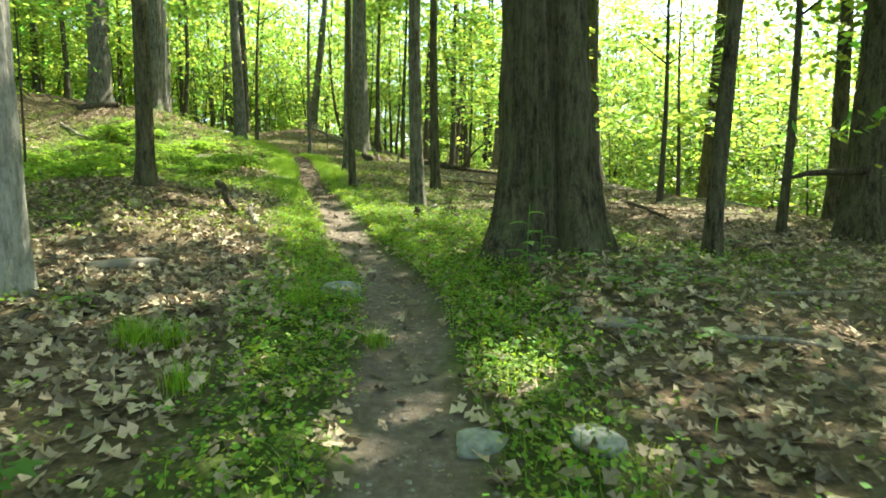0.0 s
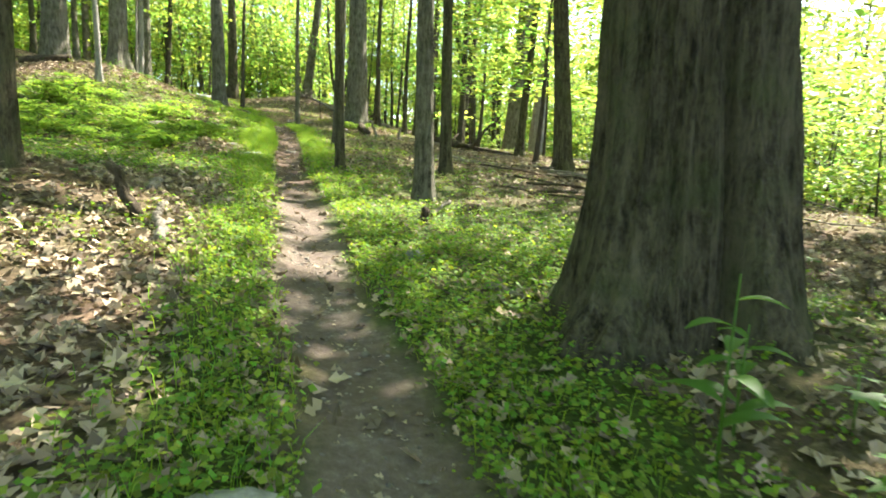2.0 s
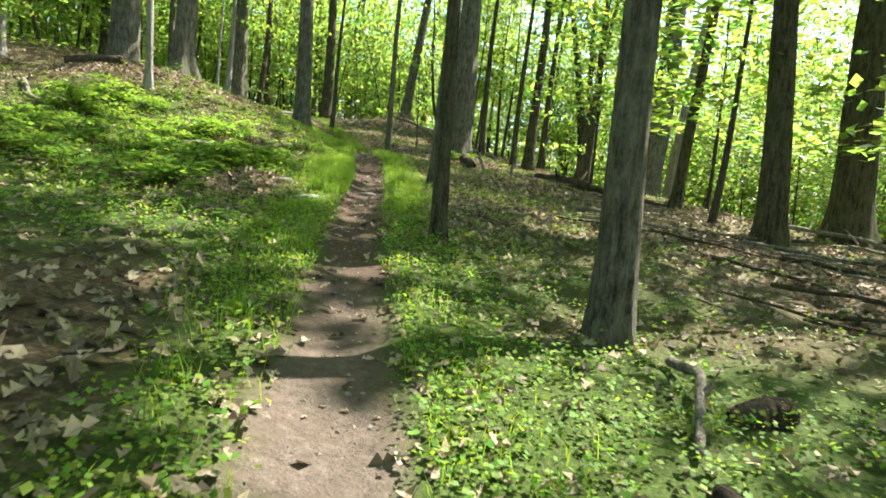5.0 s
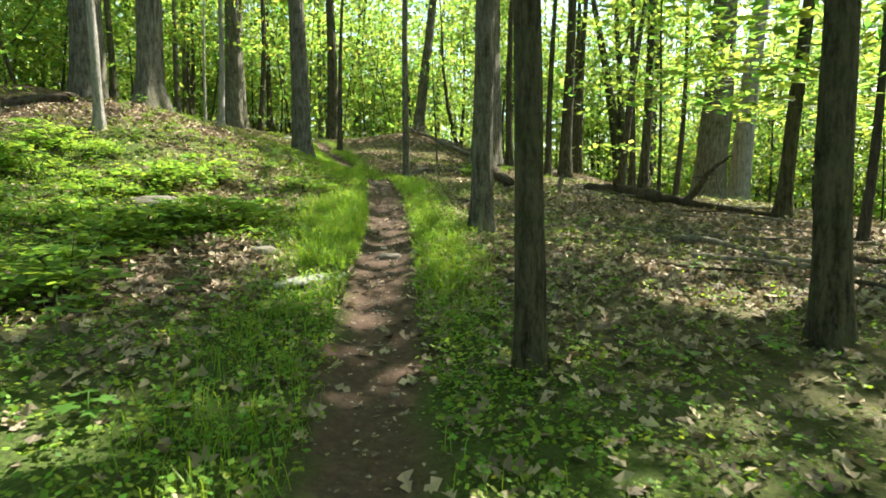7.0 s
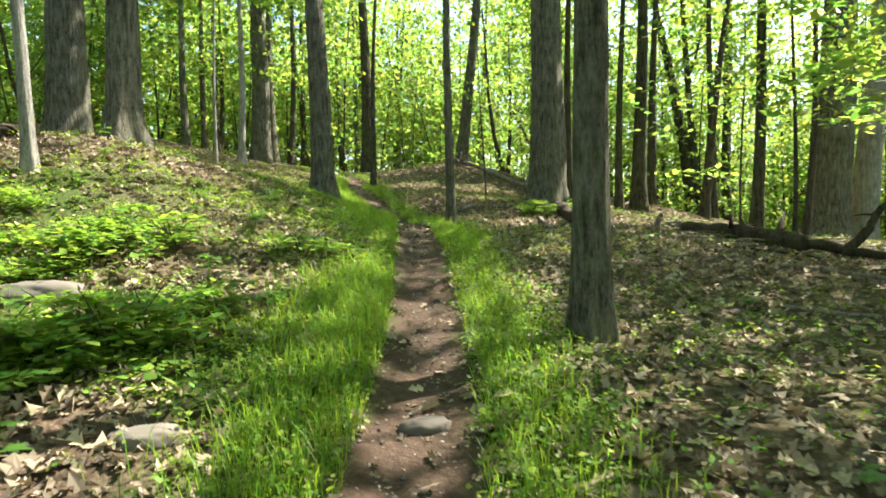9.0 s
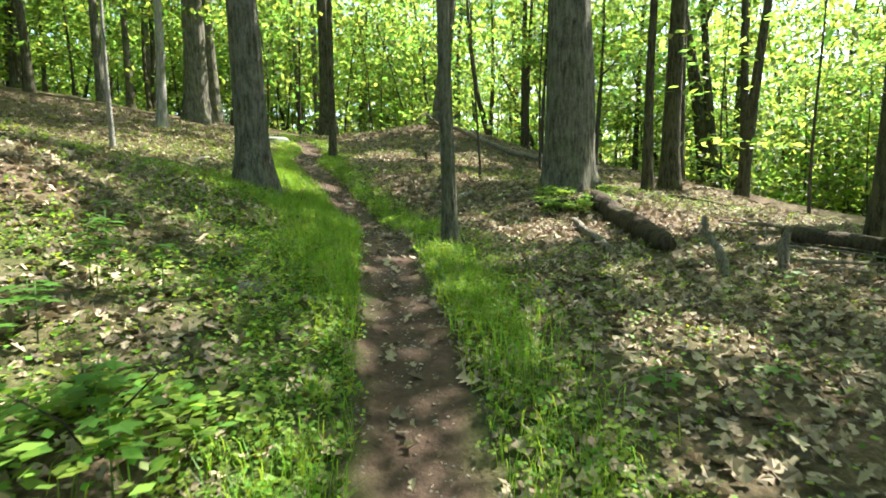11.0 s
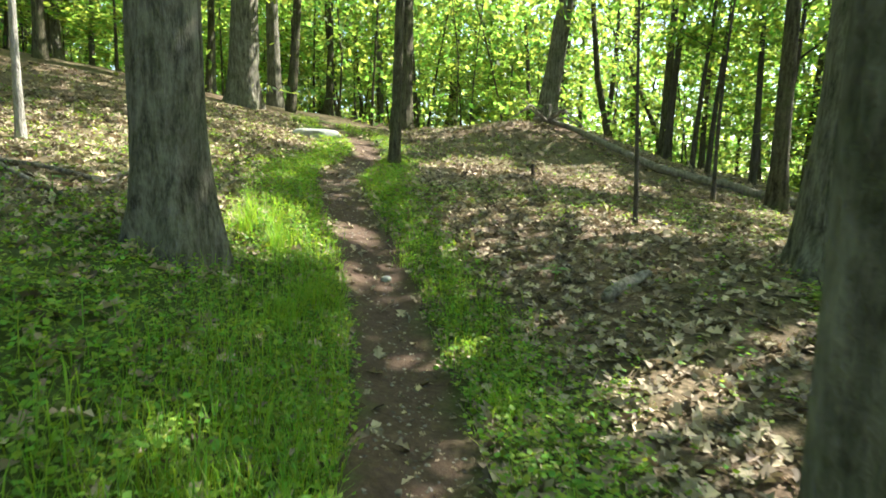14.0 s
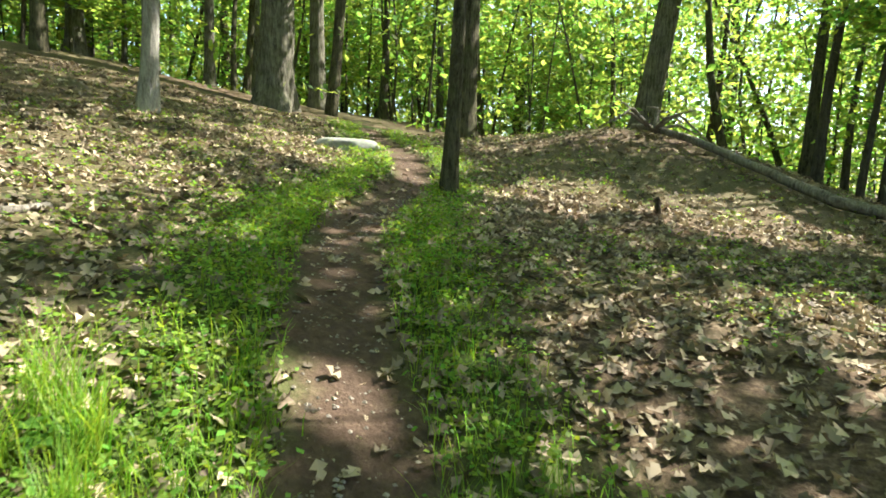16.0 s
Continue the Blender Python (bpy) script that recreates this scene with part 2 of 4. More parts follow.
def dense_trail():
    pts = [Vector((*p, 0)) for p in TRAIL]
    out = []
    for i in range(len(pts) - 1):
        a, b, c, d = pts[max(i - 1, 0)], pts[i], pts[i + 1], pts[min(i + 2, len(pts) - 1)]
        for k in range(12):
            t = k / 12
            out.append(0.5 * ((2 * b) + (c - a) * t + (2 * a - 5 * b + 4 * c - d) * t * t + (3 * b - a - 3 * c + d) * t ** 3))
    return np.array([(p.x, p.y) for p in out])


LINE = dense_trail()


def trail_side(x, y):
    """Distance to the trail's middle line; positive to its right, negative to its left."""
    x, y = np.atleast_1d(np.asarray(x, float)), np.atleast_1d(np.asarray(y, float))
    out = np.empty(len(x))
    seg = np.gradient(LINE, axis=0)
    for i in range(0, len(x), 4000):
        dx, dy = x[i:i + 4000, None] - LINE[None, :, 0], y[i:i + 4000, None] - LINE[None, :, 1]
        d = dx * dx + dy * dy
        k = d.argmin(1)
        r = np.arange(len(k))
        cross = seg[k, 1] * dx[r, k] - seg[k, 0] * dy[r, k]
        out[i:i + 4000] = np.sqrt(d[r, k]) * np.sign(cross)
    return out


def smooth_noise(x, y, scale, seed):
    """Cheap wavy noise, about -1 to 1, for many places at once."""
    x, y = np.asarray(x) / scale, np.asarray(y) / scale
    rng = np.random.RandomState(seed)
    s = 0
    for i in range(7):
        a, f, p = rng.uniform(0, 2 * np.pi), rng.uniform(0.7, 1.9), rng.uniform(0, 2 * np.pi)
        s = s + np.sin((x * np.cos(a) + y * np.sin(a)) * f * 2 + p) / 2.6
    return s


def land(x, y, side=None):
    """Height of the ground."""
    x, y = np.asarray(x, float), np.asarray(y, float)
    xc = np.where(x > -4, -4 + 16 * np.tanh((x + 4) / 16), -4 + 26 * np.tanh((x + 4) / 26))
    yc = np.where(y > 16, 16 + 36 * np.tanh((y - 16) / 36), 16 + 26 * np.tanh((y - 16) / 26))
    u, v = (xc + 4) / 10, (yc - 16) / 10
    b = (1, u, v, u * u, u * v, v * v, v ** 3, u * v * v, u * u * v, u ** 3)
    z = sum(c * t for c, t in zip(HILL, b))
    for kx, ky, h, s in KNOLLS:
        z = z + h * np.exp(-((x - kx) ** 2 + (y - ky) ** 2) / (2 * s * s))
    brow = 0.94 * (x + 3.5) + 0.33 * (y - 16) - 9.5
    z = z - 0.18 * np.clip(brow, 0, 14) - 0.05 * np.clip(x - 12, 0, 60)
    z = z + 0.035 * smooth_noise(x, y, 1.7, 3) + 0.012 * smooth_noise(x, y, 0.45, 4)
    return z


def land_trail(x, y):
    d = np.abs(trail_side(x, y))
    return land(x, y) - 0.05 * np.exp(-(d / 0.33) ** 4)


def gz(x, y):
    return float(land_trail(np.array([x]), np.array([y]))[0])


def axis(lo, hi, fine, far):
    inner = list(np.arange(lo, hi + 1e-6, fine))
    step, p, q = fine, lo, hi
    left, right = [], []
    while q < hi + far:
        step *= 1.35
        p, q = p - step, q + step
        left.append(p)
        right.append(q)
    return np.array(left[::-1] + inner + right)


def build_ground():
    xs, ys = axis(-15, 7, 0.14, 2500), axis(-3, 42, 0.16, 2500)
    X, Y = np.meshgrid(xs, ys)
    x, y = X.ravel(), Y.ravel()
    side = trail_side(x, y)
    edge = 0.31 + 0.06 * smooth_noise(x, y, 0.6, 8) + 0.035 * smooth_noise(x, y, 0.2, 9)
    trodden = np.clip((edge - np.abs(side)) / 0.10 + 0.5, 0, 1)
    z = land(x, y) - 0.05 * np.exp(-(np.abs(side) / 0.33) ** 4)
    z += 0.008 * smooth_noise(x, y, 0.16, 5) * (np.abs(side) < 6)
    mossy = np.clip(green_cover(x, y, side) * 1.1, 0, 0.9)
    n, m = len(xs), len(ys)
    i = np.arange(n * m).reshape(m, n)
    faces = np.stack([i[:-1, :-1], i[:-1, 1:], i[1:, 1:], i[1:, :-1]], -1).reshape(-1, 4)
    me = mesh_from("ground", np.stack([x, y, z], 1), faces, True)
    # the trail's colour turns darker and browner from y 9.5 to 13.5
    brown_dirt = np.clip((y - 9.5) / 4, 0, 1) * 0.9
    for name, val in (("trodden", trodden), ("mossy", mossy), ("brown_dirt", brown_dirt)):
        at = me.attributes.new(name, "FLOAT", "POINT")
        at.data.foreach_set("value", val.astype(np.float32))
    me.materials.append(FLOOR)
    ob = new("ground", me)
    tagged(ob, "forest floor of brown leaf duff with a trodden dirt trail", "ground", kind="structure")


def green_cover(x, y, side):
    """How much of the floor low plants cover, 0 to 1."""
    a = np.abs(side)
    strip = np.exp(-((a - 0.62) / (0.40 - np.where(side < 0, 0.17, 0.05) * np.exp(-((y - 8.3) / 2.6) ** 2))) ** 2) * np.where(side < 0, 1.0, 0.8)
    patch = 0.55 + 0.5 * smooth_noise(x, y, 2.3, 21) + 0.25 * smooth_noise(x, y, 0.8, 22)
    left = np.where(side < 0, 1, 0) * np.clip((y + a * 0.5 - 10.0) / 2.0, 0.20, 1) * np.exp(-((y - 13.5) / 8.5) ** 4) * np.exp(-(a / 9) ** 4) * 1.15
    right = np.where(side > 0, 1, 0) * np.exp(-((y - 9.5) / 4.2) ** 2) * np.exp(-(a / 4.5) ** 4) * 1.1 * np.where(a > 1.2, np.clip((y - 5.5) / 2, 0, 1), 1)
    bank = np.where(side < 0, 1, 0) * np.exp(-((y - 25.6) / 3.4) ** 4) * np.exp(-(a / 2.3) ** 4)
    near = np.where(y < 6.0, np.where(side > 1.2, -0.05, 0.42), 0) + bank
    return np.clip(strip * 0.98 + np.clip(patch, 0, 1) * (left + right + near + 0.26), 0, 1)


build_ground()


# ---- trees ----
# sunny spots wanted on the floor, cut out of the leaves above: x, y, radius
SUN_GAPS = ((-1.4, 8.2, 0.5), (-1.8, 10.0, 0.5), (-1.0, 10.7, 0.6), (-4.3, 12.7, 0.7), (0.4, 3.2, 0.3), (-3.1, 7.6, 0.9), (-2.9, 8.7, 0.6), (-3.2, 12.7, 0.4), (-2.4, 13.0, 0.4),
            (-9.2, 20.8, 2.7), (-7.5, 18.5, 1.5), (-12.2, 20.0, 2.0), (-5.2, 16.8, 0.6), (-6.0, 19.6, 0.6), (-10.2, 23.0, 1.4),
            (-2.0, 28.6, 2.3), (4.5, 21.0, 2.6), (3.9, 15.5, 1.2), (5.4, 13.4, 1.5), (-0.3, 16.4, 0.8), (-0.9, 17.8, 0.5), (-1.0, 33.6, 3.0),
            (-4.6, 26.8, 0.7), (-3.3, 23.1, 0.45), (-6.9, 22.2, 0.4), (-13.2, 31.4, 1.4), (-8.5, 25.7, 0.35), (-13.1, 36.4, 1.9), (-9.3, 36.0, 1.1),
            (-7.2, 36.4, 1.3), (-9.4, 29.0, 0.8), (-6.2, 32.4, 0.9), (-4.2, 35.4, 0.8), (-8.8, 29.9, 0.3), (-7.1, 28.0, 0.3), (-5.8, 27.9, 0.45))


def in_sun_gap(p):
    """Which of many leaves would shade one of the sunny places on the floor."""
    k = TO_SUN / TO_SUN.z
    x, y = p[:, 0], p[:, 1]
    for _ in range(2):
        h = p[:, 2] - land(x, y)
        x, y = p[:, 0] - k.x * h, p[:, 1] - k.y * h
    ragged = 1 + 0.28 * smooth_noise(x, y, 0.45, 71)
    # small scattered openings, cut for dapples of sun everywhere
    out = smooth_noise(x, y, 0.62, 72) > 1.35
    for gx, gy, r in SUN_GAPS:
        out |= (x - gx) ** 2 + (y - gy) ** 2 < (r * ragged) ** 2
    return out & (h > 2.5)


def leaf_mass(name, seed, sprays, per, spread, height, size, flat, hollow=0.35, droop=0.0, rise=0.0, level=0.24, loose=1.0):
    """A crown: many sprays of leaves, each a loose level fan, with gaps between."""
    rng = np.random.RandomState(seed)
    out = []
    for i in range(sprays):
        a = rng.uniform(0, 2 * np.pi)
        h = rng.uniform(0, 1)
        wide = spread * (1 - 0.55 * abs(h - 0.35) ** 1.3)
        r = wide * math.sqrt(rng.uniform(hollow ** 2, 1))
        c = np.array((r * math.cos(a), r * math.sin(a), h * height + rise * r))
        k = int(per * rng.uniform(0.6, 1.4))
        s = spread * rng.uniform(0.16, 0.30) * loose
        p = rng.normal(0, 1, (k, 3)) * (s, s, s * level)
        p[:, 2] -= droop * np.hypot(p[:, 0], p[:, 1])
        out.append(c + p)
    v, f = leaf_quads(np.concatenate(out), size, rng, flat)
    return mesh_from(name, v, f), v, f


def leaves(name, mass, mat, ob, at, turn, scale):
    """Hangs a leaf mass on its tree, without the leaves that would close a gap."""
    me, v, f = mass
    c, s = math.cos(turn), math.sin(turn)
    mid = v.reshape(-1, 4, 3).mean(1) * scale
    w = np.stack([c * mid[:, 0] - s * mid[:, 1], s * mid[:, 0] + c * mid[:, 1], mid[:, 2]], 1) + np.array(at) + np.array(ob.location)
    shut = in_sun_gap(w)
    if shut.mean() > 0.004:
        keep = ~shut
        me = mesh_from(name, v.reshape(-1, 4, 3)[keep].reshape(-1, 3), np.arange(keep.sum() * 4).reshape(-1, 4))
    o = part(name, me, mat, ob)
    o.location, o.rotation_euler, o.scale = at, (0, 0, turn), scale
    return o


CROWNS = [leaf_mass("crown", 10 + i, 30, 66, 4.6, 9.0, 0.36, 0.45, 0.25, 0.0, 0.0, 0.20, 0.85) for i in range(4)]
SPRAYS = [leaf_mass("foliage", 30 + i, 46, 46, 1.7, 4.6, 0.145, 0.55, 0.10, 0.12, 0.0, 0.12, 1.05) for i in range(5)]
TREES = []


def trunk_line(height, lean, bow, seed, steps):
    rng = random.Random(seed)
    p1, p2 = rng.uniform(0, 6), rng.uniform(0, 6)
    pts = []
    for i in range(steps + 1):
        h = -0.35 + (height + 0.35) * (i / steps) ** 1.35
        pts.append((lean[0] * h + bow * math.sin(h * 0.55 + p1) - bow * math.sin(p1), lean[1] * h + bow * math.sin(h * 0.47 + p2) - bow * math.sin(p2), h))
    return pts


def tree(x, y, diam, lean=(0, 0), height=17, bark=None, near=False, flare=0.45, label="", crown=True, bow=0.05, sides=None, seam=None, root=None):
    """A tall forest tree: flared trunk, limbs high up and a leafy crown."""
    seed = int(abs(x * 131 + y * 71)) % 9973
    rng = random.Random(seed)
    ob = thing("tree", (x, y, gz(x, y)), label or "tall grey-barked forest tree with a high leafy crown", "tree", "forest trees")
    steps = 46 if near else 14
    pts = trunk_line(height, lean, bow, seed, steps)
    rad = []
    for p in pts:
        h = max(p[2], 0)
        rad.append(diam / 2 * (1 + flare * math.exp(-h / (0.20 + diam * 0.22)) + 0.08 * math.exp(-h / 1.5)) * max(0.12, 1 - h / (height * 1.12)))
    me = tube(pts, rad, sides or (44 if near else 12), (0.12 if sides else 0.09) if near else 0.05, (6 + diam * 14) if near else 0, seed * 0.1, True, seam, 0.16 if near else 0.0, root)
    part("trunk", me, bark or BARK_GREY, ob)
    top = Vector(pts[-1])
    for i in range(4 if near else 2):
        a, h0 = rng.uniform(0, 6.28), rng.uniform(0.5, 0.85) * height
        j = min(range(len(pts)), key=lambda q: abs(pts[q][2] - h0))
        s = Vector(pts[j])
        ln = rng.uniform(2.2, 4.0)
        line = [s + Vector((math.cos(a) * ln * t, math.sin(a) * ln * t, ln * (0.35 * t + 0.4 * t * t))) for t in (0, 0.25, 0.5, 0.75, 1)]
        part("limb", tube(line, [rad[j] * 0.55 * (1 - 0.8 * t) + 0.01 for t in (0, 0.25, 0.5, 0.75, 1)], 7), bark or BARK_GREY, ob)
    # some crowns are resized or left out to tune the shade on the floor
    if crown:
        k = rng.uniform(0.85, 1.2) * crown
        leaves("crown", CROWNS[seed % 4], LEAF_CANOPY, ob, (pts[-1][0] * 0.75, pts[-1][1] * 0.75, height * 0.52), rng.uniform(0, 6.28), (k, k, k * height / 17))
    TREES.append((x, y, diam))
    return ob


def sapling(x, y, diam, height=6.0, lean=(0, 0), leafy=True, bark=None, near=False, label="", low=0.32, size=1.0):
    """A thin understory tree with level sprays of leaves."""
    seed = int(abs(x * 97 + y * 57)) % 9973
    rng = random.Random(seed)
    ob = thing("sapling", (x, y, gz(x, y)), label or "thin dark-barked understory sapling with bright green leaves", "tree", "saplings")
    pts = trunk_line(height, lean, 0.10, seed, 18 if near else 9)
    rad = [diam / 2 * (1 + 0.3 * math.exp(-max(p[2], 0) / 0.15)) * max(0.12, 1 - max(p[2], 0) / (height * 1.05)) for p in pts]
    part("trunk", tube(pts, rad, 16 if near else 7, 0.06), bark or BARK_THIN, ob)
    for i in range(3):
        a, h0 = rng.uniform(0, 6.28), rng.uniform(0.35, 0.8) * height
        j = min(range(len(pts)), key=lambda q: abs(pts[q][2] - h0))
        s, ln = Vector(pts[j]), rng.uniform(0.8, 1.7)
        line = [s + Vector((math.cos(a) * ln * t, math.sin(a) * ln * t, ln * 0.5 * t)) for t in (0, 0.5, 1)]
        part("branch", tube(line, (rad[j] * 0.5, rad[j] * 0.3, 0.004), 5), bark or BARK_THIN, ob)
    if leafy:
        leaves("foliage", SPRAYS[seed % 5], LEAF_UNDER, ob, (pts[-1][0] * 0.7, pts[-1][1] * 0.7, height * low), rng.uniform(0, 6.28),
               (size * rng.uniform(0.85, 1.2), size * rng.uniform(0.85, 1.2), height * (1.03 - low) / 4.6))
    TREES.append((x, y, diam))
    return ob


# three trees out of view on the right, added only to shade the start
tree(8.5, 3.2, 0.45, (0, 0), 19, BARK_DARK)
tree(11.5, 5.8, 0.40, (0, 0), 19, BARK_DARK)
tree(6.6, -0.4, 0.38, (0, 0), 18, BARK_DARK)
# trees beside the trail, in the order in which it passes them
tree(-3.30, 4.60, 0.24, (-0.02, 0), 15, BARK_PALE, True, 0.3, "pale smooth-barked tree lit by the sun beside the trail")
big = "very thick old tree with deeply furrowed dark bark and flared roots"
tree(1.16, 6.62, 0.96, (0.0, 0), 21, BARK_DARK, True, 0.36, big, sides=150, seam=4.64, root=5.85)
tree(3.11, 6.93, 0.19, (0.05, 0), 13, BARK_DARK, True, 0.3, "slim dark-barked tree leaning over the slope")
sapling(5.36, 9.52, 0.15, 9, (0.02, 0), True, BARK_DARK, True)
edge = tree(6.55, 9.40, 0.60, (0.05, 0), 18, BARK_DARK, True)
part("dead_limb", tube([(-0.1, -0.2, 1.05), (-0.6, -0.35, 1.02), (-1.1, -0.42, 1.0), (-1.6, -0.5, 0.9)], (0.07, 0.055, 0.045, 0.02), 9, 0.15), ROTTEN, edge)
sapling(-7.0, 10.2, 0.05, 5.0, (0, 0), True, low=0.45)
tree(7.86, 12.08, 0.32, (0.02, 0), 15, BARK_DARK)
sapling(5.44, 15.13, 0.16, 8, (0.03, 0), False)
tree(11.05, 16.52, 0.28, (0.03, 0), 15, BARK_DARK)
tree(-4.36, 8.93, 0.24, (-0.01, 0), 16, BARK_DARK, True, 0.25)
tree(-0.50, 12.45, 0.285, (0.01, 0), 16, BARK_GREY, True, 0.3, "slim straight tree with grey ridged bark")
tree(-0.16, 15.66, 0.23, (0.01, 0), 15, BARK_DARK, True, 0.3)
tree(-2.17, 14.67, 0.17, (0.015, 0), 13, BARK_DARK, True, 0.25, crown=False, label= "slim straight dark-barked tree close beside the trail")
tree(2.90, 19.05, 0.46, (-0.04, 0), 18, BARK_DARK, True)
tree(5.15, 21.20, 0.76, (0.01, 0), 20, BARK_DARK, True)
tree(-2.97, 19.15, 0.28, (0.0, 0), 16, BARK_GREY, True, 0.3, crown=0.42)
tree(-5.50, 25.38, 0.165, (0.025, 0), 13, BARK_GREY, True, 0.35, crown=False, label= "slim grey tree with ridged bark beside the trail")
tree(-4.15, 30.50, 0.92, (0.03, 0), 21, BARK_GREY, True, 0.2, "thick straight tree with grey ridged bark")
tree(-9.20, 27.80, 0.52, (0.0, 0), 19, BARK_GREY, True, 0.42, "thick grey tree with a flared base beside the trail")
tree(-10.65, 35.05, 0.20, (0.055, 0), 13, BARK_DARK, True, 0.3, crown=False, label= "slim dark tree standing beside the bend of the trail")
tree(3.15, 33.1, 1.05, (0.05, 0), 21, BARK_GREY, True)
tree(4.35, 34.0, 0.72, (0.09, 0), 20, BARK_PALE, True, crown=False)
tree(-14.3, 25.6, 0.88, (0.01, 0), 20, BARK_GREY, True)
tree(-10.9, 23.5, 0.57, (0, 0), 18, BARK_GREY, True)
tree(-18.5, 40.7, 0.95, (0.02, 0), 20, BARK_GREY, True, 0.3, "thick tree with one side lit by the sun")
tree(-9.37, 44.1, 0.60, (0.12, 0), 20, BARK_GREY, True, 0.5, "thick pale-barked tree leaning at the edge of the slope")
tree(-13.6, 42.2, 0.62, (0.0, 0), 20, BARK_DARK)
tree(-13.4, 29.75, 0.10, (0.03, 0), 8, BARK_PALE, crown=False)
tree(-15.55, 34.4, 0.26, (0.03, 0), 13, BARK_PALE)
tree(-22.6, 37.1, 0.32, (0, 0), 16, BARK_DARK)
tree(-21.7, 39.5, 0.36, (0, 0), 16, BARK_GREY)
tree(-23.2, 43.0, 0.34, (0.02, 0), 16, BARK_GREY)
tree(-26.9, 40.9, 0.55, (0, 0), 18, BARK_GREY)
tree(-20.2, 44.9, 0.55, (0.01, 0), 18, BARK_GREY)
tree(-10.1, 20.9, 0.17, (-0.01, 0), 9, BARK_PALE, True, 0.3, "slim pale dead tree standing on the hillside", crown=False)
tree(-21.0, 28.0, 0.32, (0, 0), 15, BARK_PALE)
tree(-1.56, 35.0, 0.46, (0.02, 0), 17, BARK_DARK, crown=0.75)
tree(-1.0, 37.1, 0.32, (0.05, 0), 15, BARK_DARK, crown=False)
tree(-2.2, 34.2, 0.24, (0.03, 0), 14, BARK_DARK)
tree(-3.8, 36.5, 0.30, (0.02, 0), 15, BARK_DARK, crown=0.6)
tree(2.36, 23.85, 0.27, (0.06, 0), 15, BARK_DARK, True, crown=0.72)
sapling(2.49, 21.04, 0.16, 8, (0.10, 0), True)
sapling(0.44, 26.24, 0.09, 7, (0.04, 0), True)
sapling(1.20, 28.22, 0.16, 9, (0.05, 0), True)
tree(0.45, 28.9, 0.26, (0.04, 0), 15, BARK_DARK, crown=0.75)
tree(-5.74, 43.3, 0.26, (0.01, 0), 15, BARK_DARK, crown=1.1)
tree(-0.95, 43.6, 0.36, (0.02, 0), 16, BARK_DARK)
tree(0.74, 37.2, 0.33, (0.12, 0), 14, BARK_DARK, crown=False)
sapling(-6.07, 32.35, 0.06, 5.5, (0.01, 0), False, near=True, label="bare thin sapling standing in the leaf litter")
sapling(-4.87, 36.2, 0.08, 6, (0.05, 0), False, near=True)
for sx, sy, sd in ((-8.1, 51.4, 0.3), (-5.6, 42.6, 0.24), (-5.0, 41.5, 0.15), (-4.6, 41.7, 0.15), (-3.5, 41.9, 0.2), (-3.1, 41.0, 0.18), (-4.4, 47.3, 0.22)):
    sapling(sx, sy, sd, 10, (0.03, 0), True)


def forest_fill():
    """The rest of the wood, thinning the light on every side."""
    rng = random.Random(5)
    made = 0
    while made < 86:
        x, y = rng.uniform(-46, 34), rng.uniform(-22, 74)
        s = float(trail_side(x, y)[0])
        if abs(s) < (11 if y > -2 else 3.5) or any((x - a) ** 2 + (y - b) ** 2 < 6 for a, b, _ in TREES):
            continue
        if -3 < y < 46 and abs(s) < 13:
            continue
        # thinned out toward the sun, so more light reaches the floor
        if x > 2 and rng.random() < 0.55:
            continue
        made += 1
        tree(x, y, rng.choice((0.2, 0.25, 0.3, 0.4, 0.55)), (rng.gauss(0, 0.02), rng.gauss(0, 0.02)), rng.uniform(14, 20), rng.choice((BARK_GREY, BARK_DARK, BARK_DARK)))
    made = 0
    while made < 215:
        x, y = rng.uniform(-44, 30), rng.uniform(4, 72)
        s = float(trail_side(x, y)[0])
        if abs(s) < (8.0 if s > 0 else 10.0) or (0 < s < 16 and rng.random() < 0.45) or any((x - a) ** 2 + (y - b) ** 2 < 1.2 for a, b, _ in TREES):
            continue
        made += 1
        sapling(x, y, rng.uniform(0.05, 0.14), rng.uniform(4.5, 9), (rng.gauss(0, 0.03), rng.gauss(0, 0.03)), True, low=rng.uniform(0.0, 0.30), size=rng.uniform(1.2, 2.0))


forest_fill()


